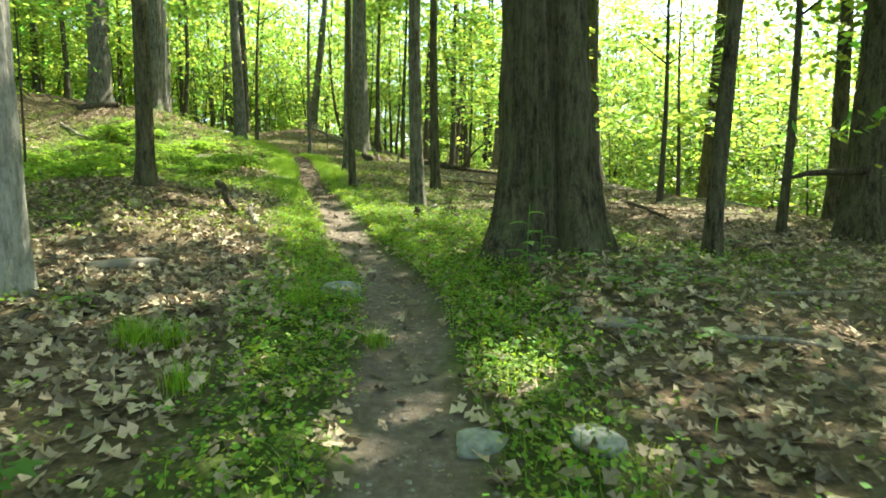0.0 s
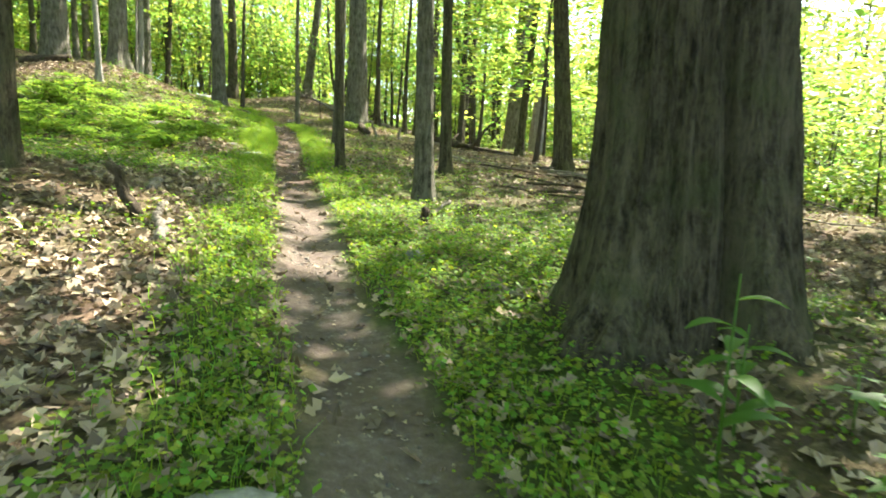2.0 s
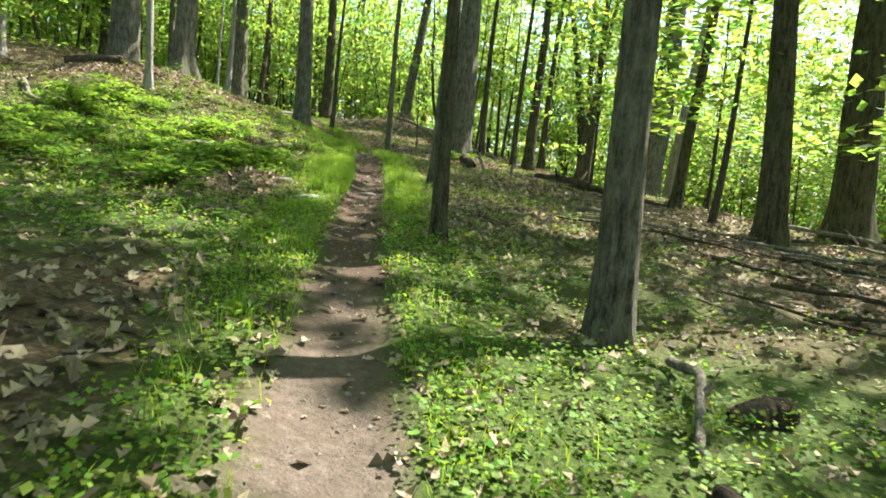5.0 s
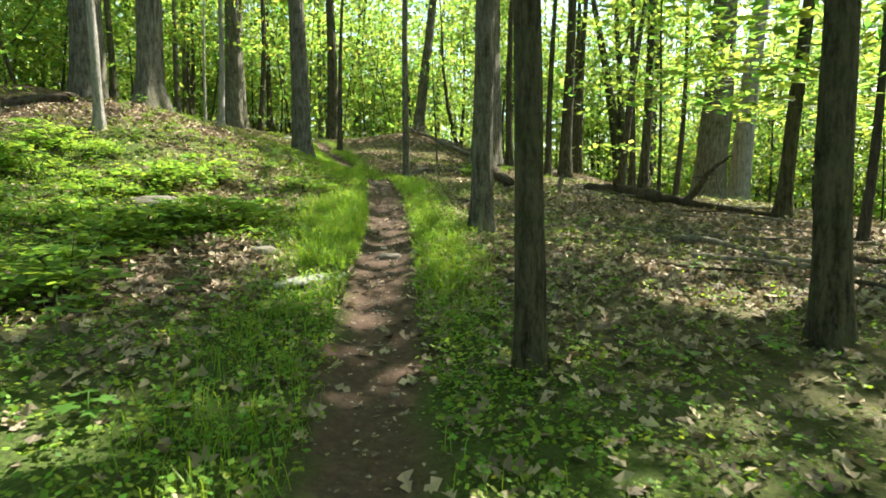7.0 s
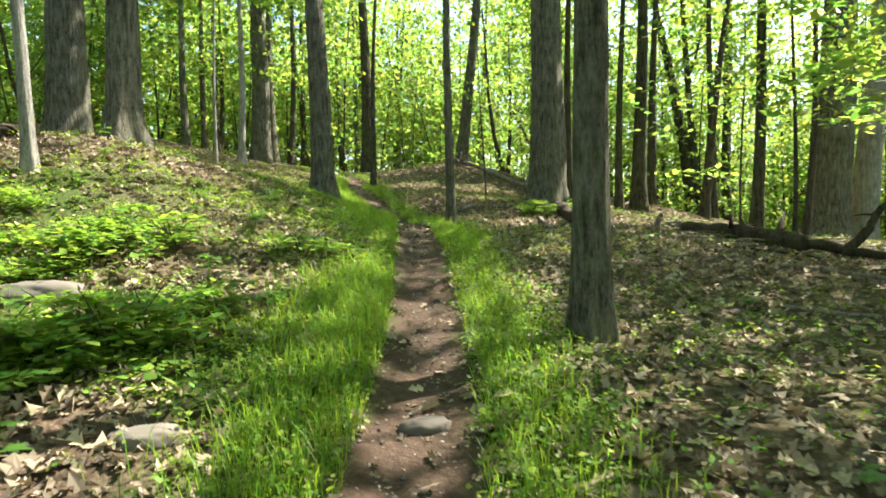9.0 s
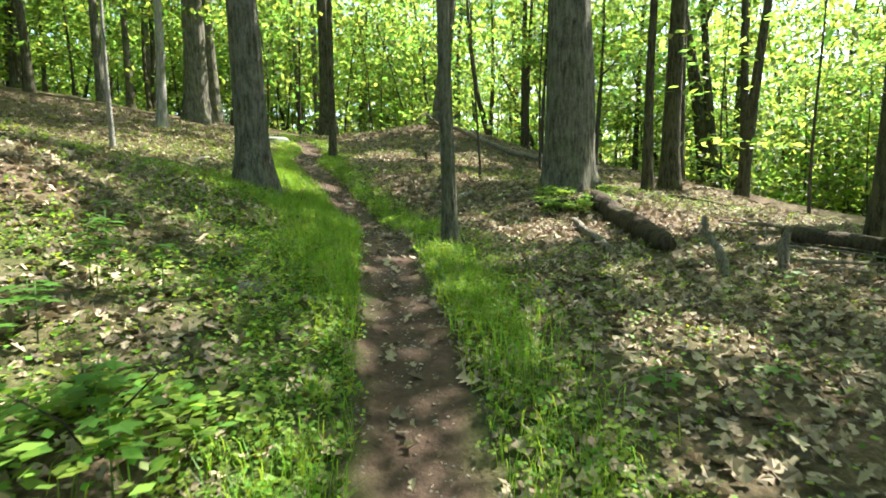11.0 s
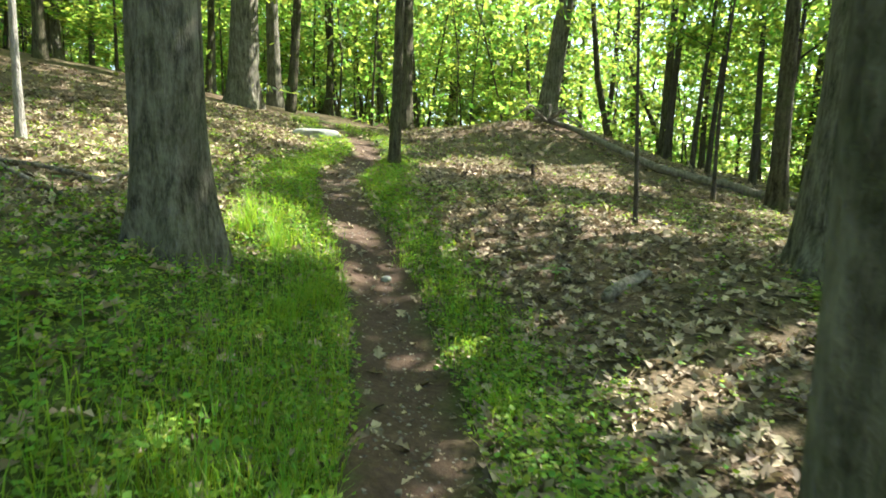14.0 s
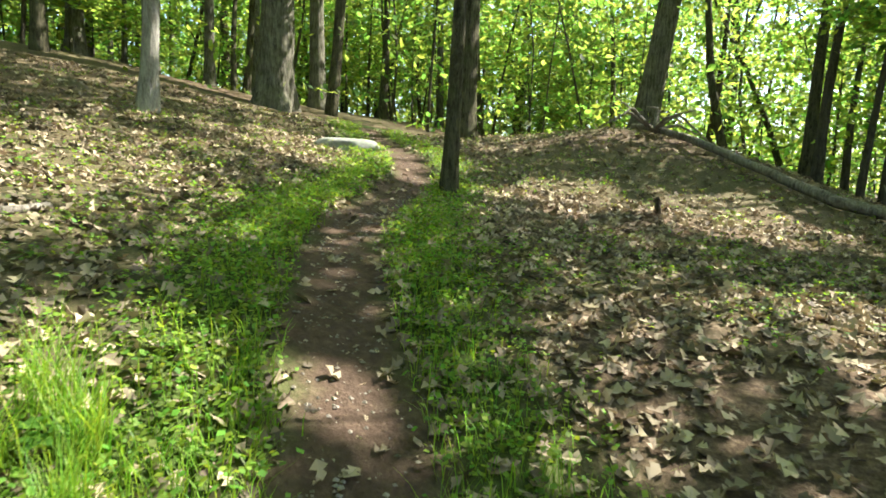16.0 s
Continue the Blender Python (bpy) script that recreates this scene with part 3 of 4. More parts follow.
def far_woods():
    """Distant trunks and leaves beyond the counted trees, one mass."""
    rng = np.random.RandomState(77)
    m = 6200
    a = np.where(rng.uniform(0, 1, m) < 0.86, np.where(rng.uniform(0, 1, m) < 0.28, rng.uniform(-1.3, -0.1, m), rng.uniform(-1.45, 1.25, m)), rng.uniform(-np.pi, np.pi, m))
    r = 24 + 58 * rng.uniform(0, 1, m) ** 1.1
    h = rng.beta(0.9, 1.7, m) * 18 + 0.1
    h = np.where((a < -0.12) & (h < 3.5) & (rng.uniform(0, 1, m) < 0.75), h + 4, h)
    a[:800], h[:800], r[:800] = rng.uniform(0.15, 1.2, 800), rng.beta(1.1, 1.6, 800) * 15, rng.uniform(24, 48, 800)
    k = 27
    wide = rng.uniform(0.4, 1.3, m) * (0.6 + r / 70)
    c = np.repeat(np.stack([-4 + r * np.sin(a), 20 + r * np.cos(a)], 1), k, 0)
    c = np.column_stack([c + rng.normal(0, 1, c.shape) * np.repeat(wide, k)[:, None], np.repeat(h, k) + rng.normal(0, 1, m * k) * np.repeat(wide, k) * 0.17])
    c[:, 2] = land(c[:, 0], c[:, 1]) + np.clip(c[:, 2], 0.05, None)
    size = np.repeat(0.0058 * r + 0.10, k)
    stays = ~in_sun_gap(c)
    c, size = c[stays], size[stays]
    n = 40000
    a, r = np.where(rng.uniform(0, 1, n) < 0.8, rng.uniform(-1.45, 1.25, n), rng.uniform(-np.pi, np.pi, n)), rng.uniform(82, 116, n)
    x, y = -4 + r * np.sin(a), 20 + r * np.cos(a)
    z = rng.beta(1.0, 1.35, n) * 27 - 1
    gap = (smooth_noise(x, y + z * 1.6, 6.0, 58) > -0.95 + 0.03 * z) | (z < 7)
    d = np.stack([x, y, land(x, y) + z], 1)[gap]
    v, f = leaf_quads(np.concatenate([c, d]), np.concatenate([size, np.full(len(d), 1.35)]), rng, 0.25)
    tagged(part("far_foliage", mesh_from("far foliage", v, f), LEAF_UNDER), "distant sunlit green leaves of the wood", "foliage", kind="stuff")
    m = 720
    a, r = rng.uniform(-1.6, 1.4, m), 25 + 57 * rng.uniform(0, 1, m) ** 0.8
    x, y = -4 + r * np.sin(a), 20 + r * np.cos(a)
    z = land(x, y)
    V, F = [], []

    def pole(base, lean, bow, w, h, side):
        b = len(V)
        for t in (0.0, 0.12, 0.3, 0.55, 0.8, 1.0):
            ww = w * (1.25 if t == 0 else 1 - 0.75 * t)
            px, py = base[0] + lean * t + bow * math.sin(t * 4.5), base[1] + side * t
            for q in range(6):
                u = q * math.pi / 3
                V.append((px + ww * math.cos(u), py + ww * math.sin(u), base[2] + h * t))
        for k in range(5):
            for q in range(6):
                F.append((b + k * 6 + q, b + k * 6 + (q + 1) % 6, b + k * 6 + 6 + (q + 1) % 6, b + k * 6 + 6 + q))

    for i in range(m):
        w, h = 0.025 + rng.gamma(1.3, 0.055), rng.uniform(7, 17)
        lean, bow = rng.normal(0, 1.2), rng.normal(0, 0.22)
        pole((x[i], y[i], z[i] - 0.4), lean, bow, w, h, rng.normal(0, 0.8))
        for _ in range(rng.randint(0, 3)):
            t = rng.uniform(0.25, 0.7)
            pole((x[i] + lean * t + bow * math.sin(t * 4.5), y[i], z[i] + h * t - 0.4), rng.choice((-1, 1)) * rng.uniform(0.8, 2.4), rng.normal(0, 0.15), w * 0.4, rng.uniform(1.5, 3.5), rng.normal(0, 0.6))
    tagged(part("far_trunks", mesh_from("far trunks", V, F, True), BARK_DARK), "distant dark trunks of the wood", "trees", kind="stuff")


far_woods()


# ---- forest floor cover ----
def scatter(n, reach, seed, y0=-4, y1=46):
    """Places round the trail, denser close to it, with the signed distance to it."""
    rng = np.random.RandomState(seed)
    k = rng.randint(0, len(LINE), n * 2)
    seg = np.gradient(LINE, axis=0)[k]
    nrm = np.stack([seg[:, 1], -seg[:, 0]], 1) / np.hypot(seg[:, 0], seg[:, 1])[:, None]
    off = rng.uniform(-1, 1, n * 2)
    off = np.sign(off) * np.abs(off) ** 1.9 * reach
    p = LINE[k] + nrm * off[:, None] + rng.normal(0, 0.12, (n * 2, 2))
    p = p[(p[:, 1] > y0) & (p[:, 1] < y1)][:n]
    return p[:, 0], p[:, 1], trail_side(p[:, 0], p[:, 1]), rng


def leaf_litter():
    x, y, s, rng = scatter(185000, 12, 1)
    g = green_cover(x, y, s)
    keep = (np.abs(s) > 0.34 + 0.05 * rng.normal(0, 1, len(x))) & (rng.uniform(0, 1, len(x)) > g * 0.75)
    keep |= rng.uniform(0, 1, len(x)) < 0.015
    x, y = x[keep], y[keep]
    z = land_trail(x, y) + 0.012 + rng.exponential(0.012, len(x))
    v, f = leaf_quads(np.stack([x, y, z], 1), 0.082, rng, 0.50, 0.86, 0.45, 8)
    tagged(part("leaf_litter", mesh_from("leaf litter", v, f), LITTER), "dry brown fallen leaves covering the forest floor", "fallen leaves", kind="stuff")


def low_weeds():
    x, y, s, rng = scatter(150000, 9, 2)
    g = green_cover(x, y, s)
    keep = (rng.uniform(0, 1, len(x)) < g * 0.85) & (np.abs(s) > 0.33)
    x, y = x[keep], y[keep]
    z = land_trail(x, y)
    k = 7
    c = np.repeat(np.stack([x, y, z], 1), k, 0)
    h = np.repeat(rng.uniform(0.03, 0.13, len(x)), k)
    c += np.stack([rng.normal(0, 0.045, len(c)), rng.normal(0, 0.045, len(c)), h * rng.uniform(0.5, 1.1, len(c))], 1)
    v, f = leaf_quads(c, 0.029, rng, 0.60, 0.85, 0.55)
    tagged(part("low_weeds", mesh_from("low weeds", v, f), LEAF_WEED), "low green weeds and seedlings carpeting the floor", "weeds", kind="stuff")


def grass():
    x, y, s, rng = scatter(300000, 2.4, 3)
    a = np.abs(s)
    w = np.exp(-((a - 0.60) / np.where((s < 0) & (np.abs(y - 23) < 5), 0.55, 0.34)) ** 2) * np.where(s < 0, 1, 0.75) * np.clip(0.45 + 0.7 * smooth_noise(x, y, 1.9, 31), 0, 1)
    lush = np.exp(-((y - 22) / 8.5) ** 4) * np.where(s < 0, 1.0, 0.7)
    w *= 0.30 + 0.90 * lush
    slab = ((x + 4.16) * 0.91 - (y - 16.18) * 0.41) ** 2 / 0.05 + ((x + 4.16) * 0.41 + (y - 16.18) * 0.91) ** 2 / 0.25
    keep = (rng.uniform(0, 1, len(x)) < w) & (a > 0.31) & (slab > 1)
    x, y = x[keep], y[keep]
    n = len(x)
    z = land_trail(x, y) - 0.01
    h, t = rng.uniform(0.06, 0.17, n) * (1 + 0.5 * lush[keep]), rng.uniform(0, 2 * np.pi, n)
    b = rng.uniform(0.2, 0.9, n) * h
    wd = 0.0024
    p = np.stack([x, y, z], 1)
    d = np.stack([np.cos(t), np.sin(t), 0 * t], 1)
    q = np.stack([-np.sin(t), np.cos(t), 0 * t], 1) * wd
    mid, tip = p + d * (b * 0.35)[:, None], p + d * b[:, None]
    mid[:, 2] += h * 0.65
    tip[:, 2] += h
    v = np.stack([p - q, p + q, mid + q, tip, mid - q], 1).reshape(-1, 3)
    i = np.arange(n)[:, None] * 5
    f = np.concatenate([np.concatenate([i, i + 1, i + 2, i + 4], 1), np.concatenate([i + 4, i + 2, i + 3, i + 3], 1)])
    me = bpy.data.meshes.new("grass")
    F = [tuple(r) for r in f[:n].tolist()] + [tuple(r[:3]) for r in f[n:].tolist()]
    me.from_pydata(v.tolist(), [], F)
    tagged(part("grass", me, GRASS), "fine green grass along both edges of the trail", "grass", kind="stuff")


def trail_debris():
    """Pebbles, crumbs of bark and leaf scraps on the trodden dirt."""
    x, y, s, rng = scatter(60000, 0.9, 6)
    keep = np.abs(s) < 0.48
    x, y = x[keep][:9000], y[keep][:9000]
    z = land_trail(x, y) + 0.004
    k = len(x) // 3
    v, f = leaf_quads(np.stack([x, y, z], 1)[:k], 0.03, rng, 0.7, 0.7, 0.6, 8)
    tagged(part("leaf_scraps", mesh_from("leaf scraps", v, f), LITTER), "scraps of dry leaf trodden into the dirt trail", "fallen leaves", kind="stuff")
    V, F = [], []
    x, y, z = x[k:], y[k:], z[k:]
    r = np.clip(rng.gamma(1.6, 0.004, len(x)) + 0.003, 0, 0.015)
    a = rng.uniform(0, 6.28, len(x))
    c = np.stack([x, y, z], 1)
    corner = [(1, 0, 0), (0, 1, 0), (-1, 0, 0), (0, -1, 0), (0.2, 0.1, 0.75)]
    P = np.stack([c + np.stack([(q[0] * np.cos(a) - q[1] * np.sin(a)) * r * 1.3, (q[0] * np.sin(a) + q[1] * np.cos(a)) * r, q[2] * r - 0.003], 1) for q in corner], 1)
    i = np.arange(len(x))[:, None] * 5
    F = np.concatenate([np.concatenate([i + p, i + q, i + 4], 1) for p, q in ((0, 1), (1, 2), (2, 3), (3, 0))])
    tagged(part("trail_pebbles", mesh_from("trail pebbles", P.reshape(-1, 3), F), PEBBLE), "small pebbles and grit on the dirt trail", "pebbles", kind="stuff")


leaf_litter()
low_weeds()
grass()
trail_debris()


# ---- stones ----
def rock(x, y, size, label, turn=0.0, sink=0.3, seed=0, mat=None):
    bm = bmesh.new()
    bmesh.ops.create_icosphere(bm, subdivisions=4, radius=1)
    for v in bm.verts:
        p = v.co.copy()
        k = 1 + 0.28 * noise.noise(p * 0.9 + Vector((seed, 0, 0))) + 0.10 * noise.noise(p * 2.6 + Vector((0, seed, 0))) + 0.03 * noise.noise(p * 8)
        q = p * k
        q.z = max(q.z, -0.6)
        q.z = 0.75 * math.tanh(q.z / 0.75)
        v.co = (q.x * size[0] / 2, q.y * size[1] / 2, q.z * size[2])
    me = bpy.data.meshes.new("rock")
    bm.to_mesh(me)
    bm.free()
    me.polygons.foreach_set("use_smooth", [True] * len(me.polygons))
    ob = part("rock", me, mat or STONE)
    ob.location, ob.rotation_euler = (x, y, gz(x, y) + size[2] * (0.5 - sink)), (0, 0, turn)
    return tagged(ob, label, "rock", "stones by the trail")


rock(-0.80, 4.74, (0.32, 0.25, 0.13), "pale lichen-covered stone beside the trail", 0.3, 0.35, 1)
rock(0.16, 2.52, (0.26, 0.20, 0.07), "grey stone half buried in grass", 0.8, 0.4, 2)
rock(0.66, 2.50, (0.30, 0.20, 0.06), "grey stone half buried among weeds", 1.9, 0.4, 3)
rock(1.20, 4.12, (0.34, 0.24, 0.05), "grey stone among dry leaves", 0.2, 0.4, 4, PEBBLE)
rock(0.96, 4.30, (0.13, 0.10, 0.07), "small grey stone among dry leaves", 0.2, 0.4, 5, PEBBLE)
rock(-4.16, 16.18, (0.24, 0.82, 0.055), "flat pale stone slab at the edge of the trail", -0.42, 0.2, 6)
rock(-4.95, 16.85, (0.34, 0.20, 0.08), "flat brownish stone in the grass", 0.6, 0.35, 7, PEBBLE)
rock(-3.82, 17.55, (0.26, 0.15, 0.07), "flat brown stone lying in the trail", 0.4, 0.35, 8, PEBBLE)
# pale rock added where sunlit ground shines at the bend
rock(-13.35, 36.5, (1.15, 0.65, 0.24), "low pale rock standing for a sunlit patch beside the bend", 0.4, 0.4, 9)
rock(-3.05, 5.70, (0.60, 0.34, 0.10), "grey weathered rock lying flat in dry leaves", 0.5, 0.35, 11, PEBBLE)
rock(-0.45, 8.31, (0.17, 0.13, 0.09), "pale pointed stone half buried in weeds", 0.5, 0.3, 12)
rock(-7.3, 18.4, (0.70, 0.42, 0.15), "pale pinkish rock half sunk in the hillside", 0.3, 0.3, 14, PEBBLE)
rock(-8.11, 29.22, (0.09, 0.07, 0.05), "small pale stone on the trail", 0.4, 0.35, 10)
rock(-6.42, 22.52, (0.24, 0.17, 0.10), "bluish grey stone half hidden in grass", 0.9, 0.45, 13, PEBBLE)
for rx, ry, rs in ((-0.62, 6.3, 0.07), (-0.95, 7.4, 0.05), (-1.35, 8.2, 0.06), (-2.9, 14.3, 0.06), (-3.62, 16.9, 0.08), (-4.05, 18.7, 0.06), (-5.1, 22.3, 0.05), (-6.75, 26.4, 0.05), (-0.2, 3.9, 0.06), (-0.35, 4.7, 0.05), (-1.9, 10.6, 0.05), (-2.3, 11.9, 0.06)):
    rock(rx, ry, (rs * 0.85, rs * 0.65, rs * 0.4), "small stone trodden into the dirt trail", rx * 3, 0.3, rx + ry, PEBBLE)


# ---- dead wood ----
def log(points, radii, label, mat, name="fallen_log", stubs=0, seed=0, sides=18, rough=0.16):
    """Dead wood lying along points (x, y, height above the ground), with broken branch stubs."""
    rng = random.Random(seed)
    n = max(6, len(points) * 5)
    line, rad = [], []
    for i in range(n + 1):
        t = i / n * (len(points) - 1)
        k = min(int(t), len(points) - 2)
        a, b = Vector(points[k]), Vector(points[k + 1])
        p = a.lerp(b, t - k)
        line.append(Vector((p.x + rng.gauss(0, 0.12) * radii[0], p.y + rng.gauss(0, 0.12) * radii[0], p.z + gz(p.x, p.y))))
        rad.append((radii[0] + (radii[1] - radii[0]) * i / n) * (1 if 0 < i < n else 0.72))
    base = line[0].copy()
    ob = thing(name, base, label, "fallen log" if name == "fallen_log" else "fallen branch", "dead wood")
    part("stem", tube([p - base for p in line], rad, sides, rough, 5 if sides > 12 else 0, seed), mat, ob)
    for i in range(stubs):
        k = rng.randint(1, n - 1)
        d = Vector((rng.gauss(0, 1), rng.gauss(0, 1), abs(rng.gauss(0.3, 0.5)))).normalized()
        ln = rng.uniform(3, 9) * max(rad[k], 0.02)
        bend = Vector((rng.gauss(0, 0.2), rng.gauss(0, 0.2), rng.gauss(0, 0.2)))
        pts = [line[k] - base + d * ln * t + bend * ln * t * t for t in (0, 0.4, 0.75, 1)]
        part("broken_branch", tube(pts, [rad[k] * f for f in (0.42, 0.32, 0.22, 0.08)], 7), mat, ob)
    return ob


def stick(x0, y0, x1, y1, r, label, mat=None, lift=0.02, twigs=2, seed=0):
    mx, my = (x0 + x1) / 2 + (y1 - y0) * 0.06, (y0 + y1) / 2 - (x1 - x0) * 0.06
    return log(((x0, y0, lift), (mx, my, lift + r), (x1, y1, lift)), (r, r * 0.45), label, mat or DEAD_WOOD, "fallen_branch", twigs, seed, 9, 0.10)


log(((-1.15, 27.9, 0.10), (-0.45, 26.6, 0.14), (0.35, 25.3, 0.15)), (0.12, 0.16), "dark fallen log lying on dry leaves", ROTTEN, stubs=4, seed=3)
log(((0.35, 25.3, 0.15), (1.1, 24.7, 0.12), (2.1, 23.6, 0.08)), (0.09, 0.04), "thin dark end of a fallen tree", ROTTEN, stubs=2, seed=4)
log(((0.7, 24.9, 0.1), (1.05, 24.9, 0.45), (1.2, 24.95, 0.75), (1.7, 25.0, 1.15)), (0.08, 0.03), "dark crooked branch standing up from a fallen log", ROTTEN, "fallen_branch", 3, 5)
log(((-3.72, 29.15, 0.10), (-3.45, 27.7, 0.13), (-3.05, 25.9, 0.11)), (0.15, 0.13), "rotting mossy log lying beside a thick tree", ROTTEN, stubs=1, seed=6)
log(((-4.10, 27.6, 0.05), (-3.95, 26.8, 0.05), (-3.70, 25.6, 0.04)), (0.045, 0.05), "pale barkless pole lying in dry leaves", DEAD_WOOD, seed=7)
log(((-9.4, 42.3, 0.10), (-7.9, 40.2, 0.22), (-5.94, 38.2, 0.14), (-4.3, 37.7, 0.12), (-3.2, 37.0, 0.10)), (0.06, 0.105), "long pale fallen trunk lying across the slope", DEAD_WOOD, stubs=3, seed=8)
for i in range(9):
    a = i * 0.75
    log(((-8.8, 41.3, 0.12), (-8.8 + 0.5 * math.cos(a), 41.1 + 0.4 * math.sin(a), 0.35 + 0.12 * (i % 3)), (-8.8 + 1.1 * math.cos(a + 0.3), 41.0 + 0.9 * math.sin(a + 0.2), 0.15 + 0.2 * (i % 4))), (0.045, 0.012),
        "bleached broken branch of a fallen trunk", DEAD_WOOD, "fallen_branch", 2, 20 + i, 8)
log(((-3.22, 8.62, 0.36), (-3.08, 8.55, 0.34), (-3.02, 8.50, 0.16), (-2.86, 8.44, 0.02)), (0.045, 0.05), "charred dark crooked branch propped above the leaves", ROTTEN, "fallen_branch", 0, 9, 14)
log(((-3.60, 10.41, 0.03), (-3.25, 9.47, 0.03)), (0.055, 0.05), "split grey weathered log in dry leaves", DEAD_WOOD, seed=11)
log(((0.0, 11.2, -0.04), (0.12, 11.25, 0.05), (0.26, 11.3, 0.06)), (0.10, 0.08), "crumbling mossy stump among weeds", ROTTEN, "tree_stump", 0, 12)
log(((-0.42, 10.05, -0.05), (-0.43, 10.05, 0.08), (-0.40, 10.04, 0.20)), (0.045, 0.05), "small black burnt stump in green weeds", ROTTEN, "tree_stump", 0, 13, 14)
log(((-0.16, 12.1, 0.05), (-0.12, 11.5, 0.14), (-0.35, 10.6, 0.05)), (0.035, 0.022), "pale bent dead branch in weeds", DEAD_WOOD, "fallen_branch", 1, 14, 9)
log(((-2.62, 25.1, -0.05), (-2.66, 25.2, 0.22), (-2.78, 25.3, 0.40), (-2.80, 25.3, 0.55)), (0.055, 0.03), "pale broken snag standing in leaves", DEAD_WOOD, "tree_stump", 0, 15, 12)
log(((-1.85, 25.78, -0.05), (-1.88, 25.8, 0.25), (-1.78, 25.85, 0.45)), (0.06, 0.035), "pale broken snag standing in leaves", DEAD_WOOD, "tree_stump", 1, 16, 12)
log(((-8.02, 35.55, -0.03), (-8.06, 35.53, 0.24)), (0.05, 0.03), "dark broken stub in leaf litter", ROTTEN, "tree_stump", 0, 17, 10)
log(((-6.18, 29.2, 0.05), (-5.86, 29.75, 0.05)), (0.055, 0.045), "short pale log on dry leaves", DEAD_WOOD, seed=18)
log(((-12.9, 21.7, 0.08), (-11.6, 22.2, 0.08)), (0.13, 0.11), "dark rotten log on the hillside", ROTTEN, stubs=2, seed=19)
grey = "grey dead branch lying on the forest floor"
stick(-12.4, 19.9, -9.6, 17.9, 0.06, grey, seed=31, twigs=4)
stick(-11.3, 19.3, -10.2, 18.9, 0.03, grey, seed=32)
stick(-12.4, 28.6, -10.6, 28.1, 0.03, grey, seed=33, twigs=3)
stick(-11.1, 28.9, -12.3, 28.2, 0.03, grey, seed=34, twigs=3)
stick(-11.6, 30.4, -11.0, 28.8, 0.035, grey, seed=35, twigs=3)
stick(4.43, 14.9, 4.2, 10.8, 0.06, grey, ROTTEN, seed=36, twigs=4)
stick(3.7, 8.6, 2.5, 6.4, 0.035, grey, ROTTEN, seed=37, twigs=4)
stick(4.9, 8.4, 3.6, 7.3, 0.03, grey, ROTTEN, seed=38)
stick(0.8, 16.4, 2.3, 15.1, 0.035, grey, ROTTEN, seed=39, twigs=3)
stick(1.6, 19.2, 4.9, 20.1, 0.05, grey, ROTTEN, seed=40, twigs=6)
stick(2.2, 17.4, 4.6, 16.9, 0.04, grey, ROTTEN, seed=41, twigs=6)
stick(3.2, 18.2, 6.4, 18.6, 0.05, grey, seed=42, twigs=7)
stick(4.3, 19.9, 7.6, 19.3, 0.06, grey, seed=43, twigs=7)
stick(3.9, 21.3, 6.6, 20.0, 0.05, grey, DEAD_WOOD, 0.15, 8, 44)
stick(0.6, 25.7, 3.2, 24.6, 0.05, grey, seed=45, twigs=5)
stick(-0.6, 23.5, 1.2, 21.9, 0.03, grey, seed=46, twigs=4)
stick(-1.9, 33.5, -0.7, 32.3, 0.045, grey, ROTTEN, seed=47)
stick(-1.4, 36.6, -2.1, 34.9, 0.05, grey, DEAD_WOOD, 0.1, 3, 48)
stick(-1.2, 20.9, 0.4, 20.4, 0.025, grey, seed=49, twigs=3)
stick(0.2, 18.6, 1.4, 18.0, 0.025, grey, seed=50, twigs=3)
stick(-6.2, 25.95, -6.55, 26.0, 0.010, "dark twig lying on the trail", ROTTEN, 0.005, 1, 51)
stick(-7.62, 28.6, -7.72, 28.75, 0.012, "pale twig lying on the trail", DEAD_WOOD, 0.01, 1, 52)
log(((-2.44, 7.88, 0.03), (-2.53, 8.14, 0.05), (-2.66, 8.30, 0.10), (-2.68, 8.51, 0.16)), (0.045, 0.03), "grey weathered rotting log lying in dry leaves", DEAD_WOOD, stubs=0, seed=54)
stick(-0.40, 20.05, 0.50, 19.00, 0.055, "thick grey fallen branch lying on dry leaves", DEAD_WOOD, 0.05, 3, 55)
stick(-0.45, 18.55, 0.60, 18.10, 0.035, grey, DEAD_WOOD, 0.05, 3, 56)
stick(-0.9, 17.9, 0.5, 17.55, 0.02, grey, ROTTEN, 0.04, 4, 57)
stick(1.85, 3.75, 2.5, 3.6, 0.022, "pale dead stick lying among weeds", DEAD_WOOD, 0.04, 1, 58)
stick(2.6, 4.9, 3.9, 5.4, 0.02, grey, seed=53, twigs=3)

stick(0.10, 7.50, 0.33, 7.10, 0.028, "short grey barkless stick beside a thick root", DEAD_WOOD, 0.03, 0, 59)
log(((0.47, 7.02, -0.02), (0.50, 6.97, 0.08), (0.53, 6.95, 0.17)), (0.04, 0.03), "pale broken piece of wood leaning on a root", DEAD_WOOD, "fallen_branch", 0, 60, 10)


